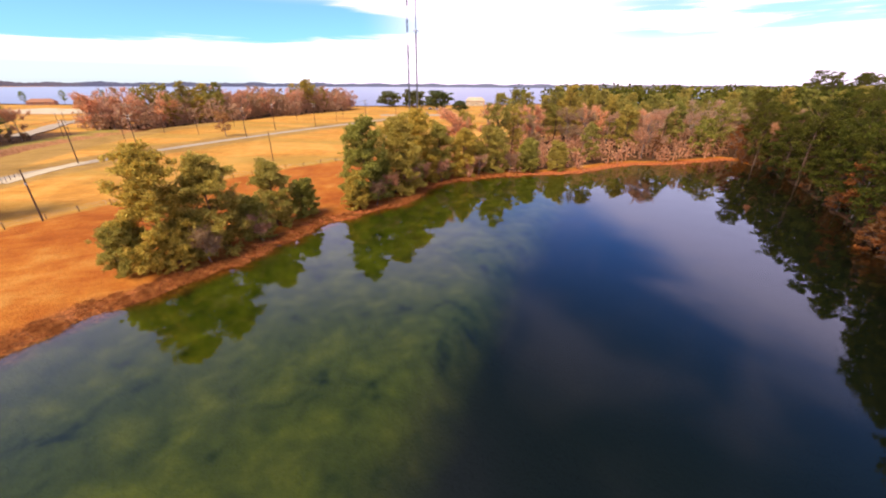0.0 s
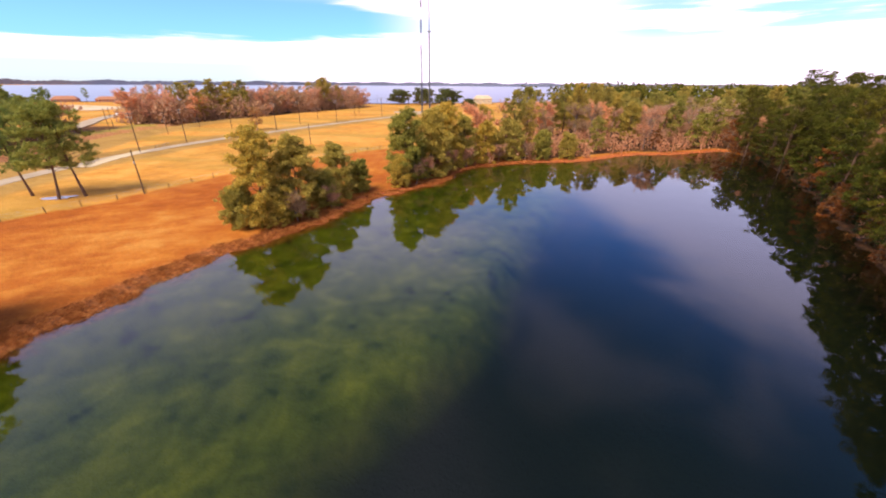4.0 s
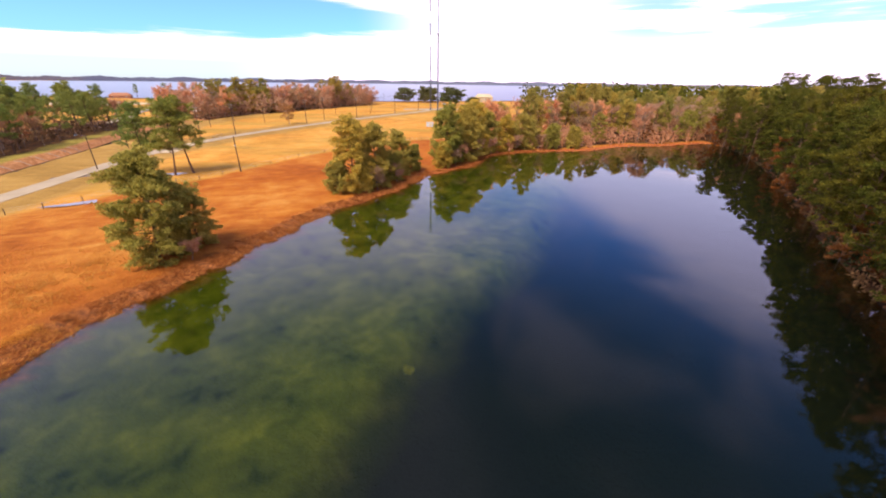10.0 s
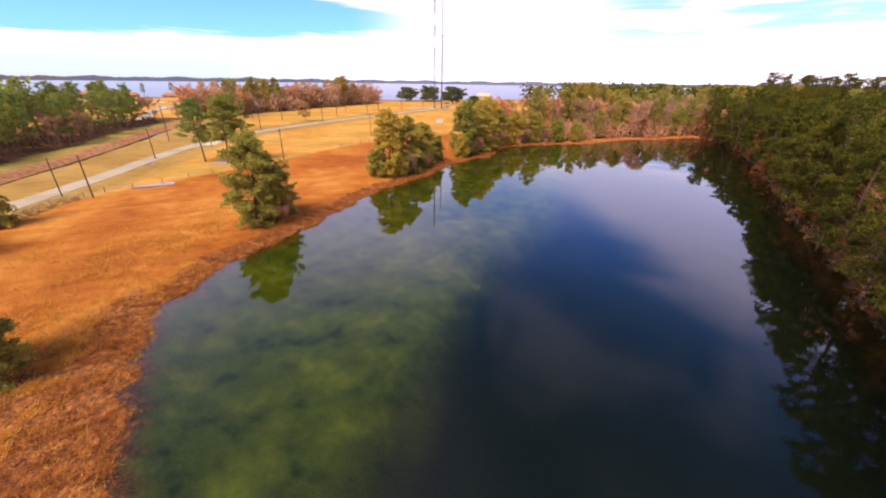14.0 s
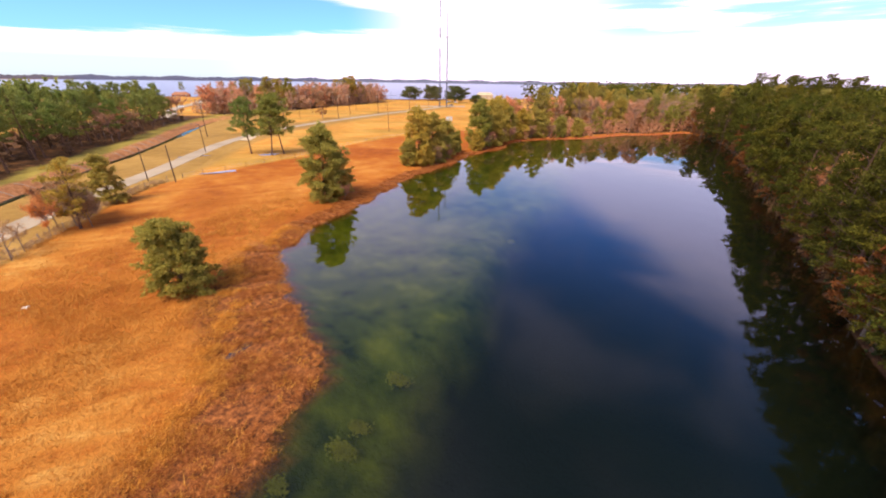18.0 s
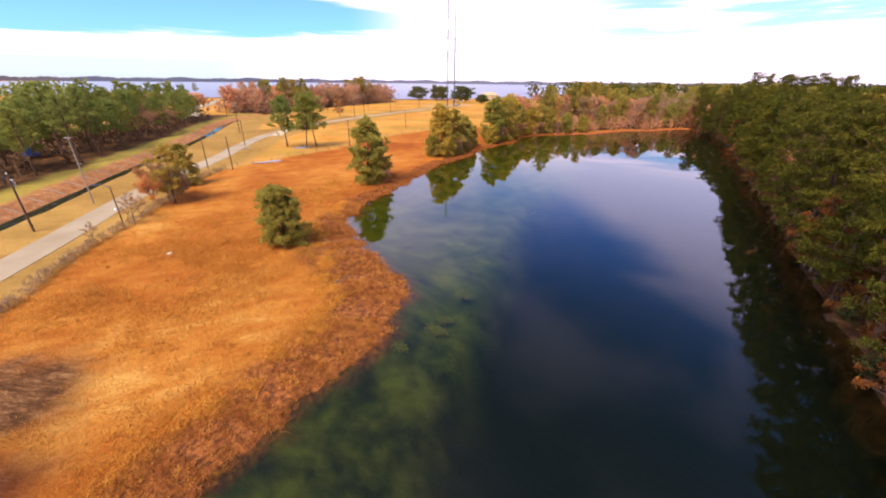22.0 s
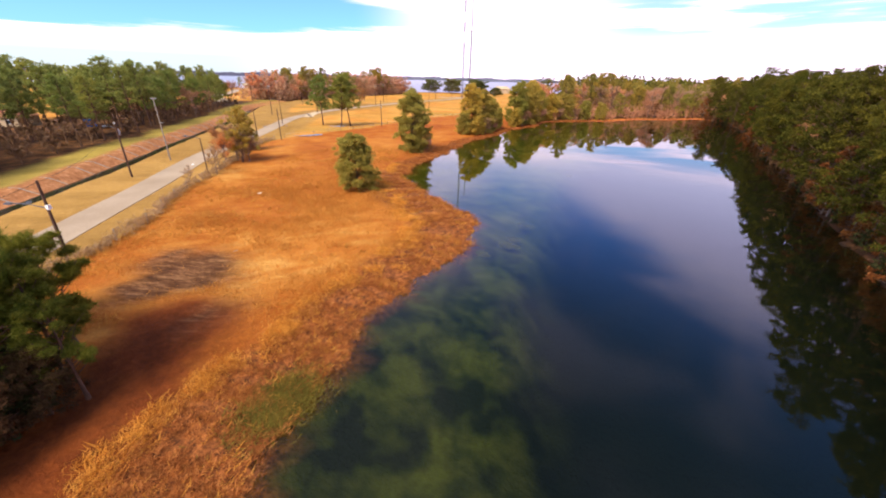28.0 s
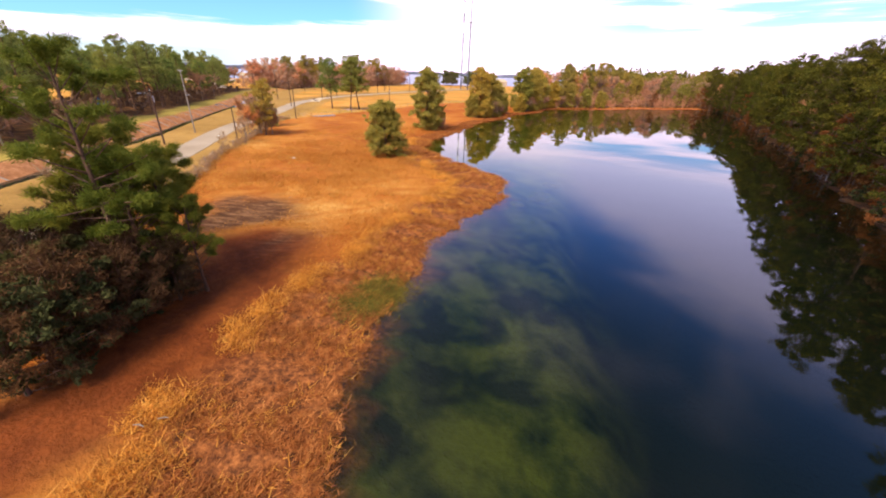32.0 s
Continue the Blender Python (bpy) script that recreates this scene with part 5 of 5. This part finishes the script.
g = Geo().add(*upright_blades(rng, base, 0.5, 0.04, 0.5))
tagged(new("golden_tussocks", g.mesh("golden_tussocks", M_TUFT)), "feathery golden tussocks rising over the bank grass", "grass", kind="stuff")

n = 6000
x, y = rng.normal(-16.6, 0.85, n), rng.normal(-89.8, 1.3, n)
base = np.c_[x, y, np.maximum(heights(x, y), 0.0) + 0.02]
g = Geo().add(*upright_blades(rng, base, 0.2, 0.06, 1.3))
tagged(new("floating_weed", g.mesh("floating_weed", M_WEED)), "yellow-green mat of water weed at the reed edge", "weed", kind="stuff")

# submerged weed clumps, and shallow pools between the reeds
for x, y, r in ((-13.7, -59.7, 0.5), (-14.1, -52.4, 0.5), (-13.8, -57.7, 0.35), (-15.6, -18.6, 0.18), (-15.8, -63.7, 0.5)):
    k = 260
    q = np.c_[x + rng.normal(size=k) * r, y + rng.normal(size=k) * r * 0.6, -0.34 - np.abs(rng.normal(size=k)) * 0.12]
    me = Geo().add(*blades(rng, q, np.tile([0.5, 0.3, 0.02], (k, 1)), 4, 0.26, 0.09, 0.35)).mesh("weed_clump", M_SUNK)
    tagged(new("weed_clump", me), "yellow-green clump of weed floating under the pond surface", "weed", "floating weed clumps")


# litter and driftwood
def scrap(x, y, s, rz, mat, name, label):
    z = height(x, y)
    t = thing(name, label, "litter", at=pose(x, y, z, 0, 0, rz))
    part("sheet", Geo().box((0, 0, 0.08), (s, s * 0.55, 0.12), 0.2, 0.7).box((s * 0.3, 0.1, 0.16), (s * 0.5, s * 0.4, 0.1), 0.9, 0.6), mat, t)


scrap(-53.9, -63.9, 0.55, 20, M_WHITE, "litter", "crumpled white litter lying in orange grass")
scrap(-82.0, -58.5, 0.7, 130, M_WHITE, "litter", "white bag lying at the roadside")
for x, y, rz, l in ((-18.0, -103.0, 20, 0.5), (-17.6, -102.3, 35, 0.45), (-37.0, -79.0, 70, 0.5)):
    t = thing("driftwood", "pale bleached stick lying among dead reeds", "driftwood", "bleached sticks", at=pose(x, y, height(x, y) + 0.2, 0, 4, rz))
    part("stick", Geo().tube([(-l / 2, 0, 0), (0, 0.06, 0.03), (l / 2, -0.02, 0.05)], [0.018, 0.026, 0.012], 6), M_PALEPOLE, t)


# ---- towers ----
def lattice_mast(x, y, h):
    t = thing("radio_mast", "slender dark lattice radio mast with pale bands", "tower", at=pose(x, y, height(x, y)))
    w = 0.55
    legs = [(w * math.cos(a), w * math.sin(a)) for a in (0.5, 2.594, 4.689)]
    band = h / 14
    for k in range(14):
        g = Geo()
        z0, z1 = k * band, (k + 1) * band
        for lx, ly in legs:
            g.tube([(lx, ly, z0), (lx, ly, z1)], [0.24, 0.24], 5, False)
        m = 5
        for j in range(m):
            za, zb = z0 + j * band / m, z0 + (j + 1) * band / m
            for i in range(3):
                (ax, ay), (bx, by) = legs[i], legs[(i + 1) % 3]
                g.tube([(ax, ay, za), (bx, by, zb)], [0.08, 0.08], 3, False)
        part("mast_section", g, M_WHITE if k in (6, 8) else M_MAST, t)
    for i in range(3):
        a = 0.5 + i * 2.094
        part("guy_wire", Geo().tube([(0, 0, h * 0.9), (0.45 * h * math.cos(a), 0.45 * h * math.sin(a), 0)], [0.02, 0.02], 3), M_METAL, t, "steel guy wire")


def monopole(x, y, h, deck):
    t = thing("radio_mast", "slim grey steel mast with a small antenna platform", "tower", at=pose(x, y, height(x, y)))
    part("mast", Geo().tube([(0, 0, -0.5), (0, 0, deck), (0, 0, deck + 0.01), (0, 0, h)], [0.62, 0.5, 0.36, 0.3], 10), M_MAST, t)
    part("platform", Geo().tube([(0, 0, deck - 0.2), (0, 0, deck + 0.2)], [1.6, 1.6], 12), M_MAST, t)
    for i in range(6):
        a = i * 1.047
        part("antenna", Geo().box((1.9 * math.cos(a), 1.9 * math.sin(a), deck + 0.2), (0.3, 0.22, 1.9), a), M_WHITE, t)
    part("equipment_box", Geo().box((2.4, 1.0, 1.1), (2.6, 2.0, 2.2), 0.3), M_PALEPOLE, t)


TX, TY = -167.6, 243.8
monopole(TX, TY, 95, 55.4)
lattice_mast(TX - 7.5, TY + 0.5, 110)
ribbon("lot", smooth_line([(-198, 238), (-180, 250), (-158, 262)], 4), 15, 0, M_ROAD, "pale gravel lot at the foot of the masts", "road", 0.1, 0.08)


# ---- houses, cars ----
def house(x, y, rz, w, d, wall_h, roof, label, wall=None):
    t = thing("house", label, "house", "houses near the lake", at=pose(x, y, height(x, y), 0, 0, rz))
    part("wall", Geo().box((0, 0, wall_h / 2 - 0.2), (w, d, wall_h + 0.4)), wall or M_BRICK, t)
    e, hr = 0.6, d * 0.28
    v = [(-w / 2 - e, -d / 2 - e, 0), (w / 2 + e, -d / 2 - e, 0), (w / 2 + e, d / 2 + e, 0), (-w / 2 - e, d / 2 + e, 0), (-w / 2 + d * 0.25, 0, hr), (w / 2 - d * 0.25, 0, hr)]
    v = np.array(v) + [0, 0, wall_h]
    part("roof", Geo().add(v, [(0, 1, 5, 4), (2, 3, 4, 5)]).add(v, [(1, 2, 5), (3, 0, 4)]).add(v, [(3, 2, 1, 0)]), roof, t)
    for k in (-0.32, 0.05, 0.33):
        win = part("window", Geo().box((w * k, -d / 2 - 0.02, wall_h * 0.55), (1.3, 0.12, 1.2)), M_WHITE, t, "white window frame")
        part("pane", Geo().box((w * k, -d / 2 - 0.06, wall_h * 0.55), (1.1, 0.10, 1.0)), M_GLASS, win)
    part("door", Geo().box((w * -0.14, -d / 2 - 0.02, 1.05), (1.0, 0.12, 2.1)), M_PALEPOLE, t)


house(-585, 150, 60, 22, 12, 3.0, M_ROOF, "low brown-roofed brick house on the lake shore")
house(-556, 178, 55, 20, 11, 3.0, M_ROOF, "low brown-roofed brick house on the lake shore")
house(-520, 208, 50, 18, 11, 3.0, M_ROOF, "low brown-roofed brick house on the lake shore")
house(-470, 232, 50, 24, 12, 4.2, M_SAND, "pale-roofed lake house behind pines", M_WHITE)
house(-196, 400, 30, 20, 12, 5.5, M_SAND, "pale lakeside house between oaks", M_SAND)
house(48, 34, 20, 14, 9, 3.2, M_GREYROOF, "grey-roofed cabin half hidden in the wood", M_PALEPOLE)
house(-165, -88, 40, 16, 9, 3.0, M_GREYROOF, "grey-roofed house behind the roadside pines", M_SAND)
house(-185, -60, 40, 14, 9, 3.0, M_ROOF, "brown-roofed house behind the roadside pines", M_SAND)
t = thing("tarpaulin", "blue tarpaulin draped behind the roadside pines", "tarpaulin", at=pose(-160, -47, height(-160, -47), 0, 0, 30))
part("cover", Geo().box((0, 0, 1.4), (3.0, 2.0, 2.2), 0, 0.7), M_BLUE, t)


def car(x, y, rz, paint, label, z=None):
    t = thing("car", label, "car", "cars near the lake", at=pose(x, y, height(x, y) if z is None else z, 0, 0, rz))
    body = Geo().box((0, 0, 0.62), (4.4, 1.75, 0.62), 0, 0.95)
    part("body", body, paint, t)
    part("cabin", Geo().box((-0.2, 0, 1.18), (2.5, 1.6, 0.55), 0, 0.78), M_GLASS, t)
    part("roof", Geo().box((-0.2, 0, 1.48), (1.95, 1.26, 0.06)), paint, t)
    for wx in (-1.35, 1.35):
        for wy in (-0.85, 0.85):
            part("wheel", Geo().tube([(wx, wy - 0.11, 0.33), (wx, wy + 0.11, 0.33)], [0.33, 0.33], 12), M_TYRE, t)


car(-330, 103, 35, M_WHITE, "white car on the lake lane", height(-330, 103) + 0.36)
car(-196, 318, 20, M_WHITE, "white car parked under oaks")
car(-206, 322, 40, M_WHITE, "white car parked under oaks")
car(-172, 262, 70, M_PALEPOLE, "pale truck parked beside the masts")
sheet("sand_lot", [(-480, 70), (-395, 110), (-410, 150), (-500, 130)], 0.72, M_SAND, "pale bare sand lot before the lake houses", "ground")

t = thing("notice_board", "white and grey board on posts in the field", "sign", at=pose(-105, 130, height(-105, 130), 0, 0, 25))
part("panel", Geo().box((0, 0, 1.9), (3.6, 0.12, 2.2)), M_GREYROOF, t, "grey board face")
part("notice", Geo().box((0.4, -0.08, 1.8), (1.3, 0.05, 1.2)), M_SAND, t, "white sheet on the board")
for sx in (-1.6, 1.6):
    part("post", Geo().tube([(sx, 0.1, -0.3), (sx, 0.1, 3.1)], [0.08, 0.08], 6), M_POLE, t)
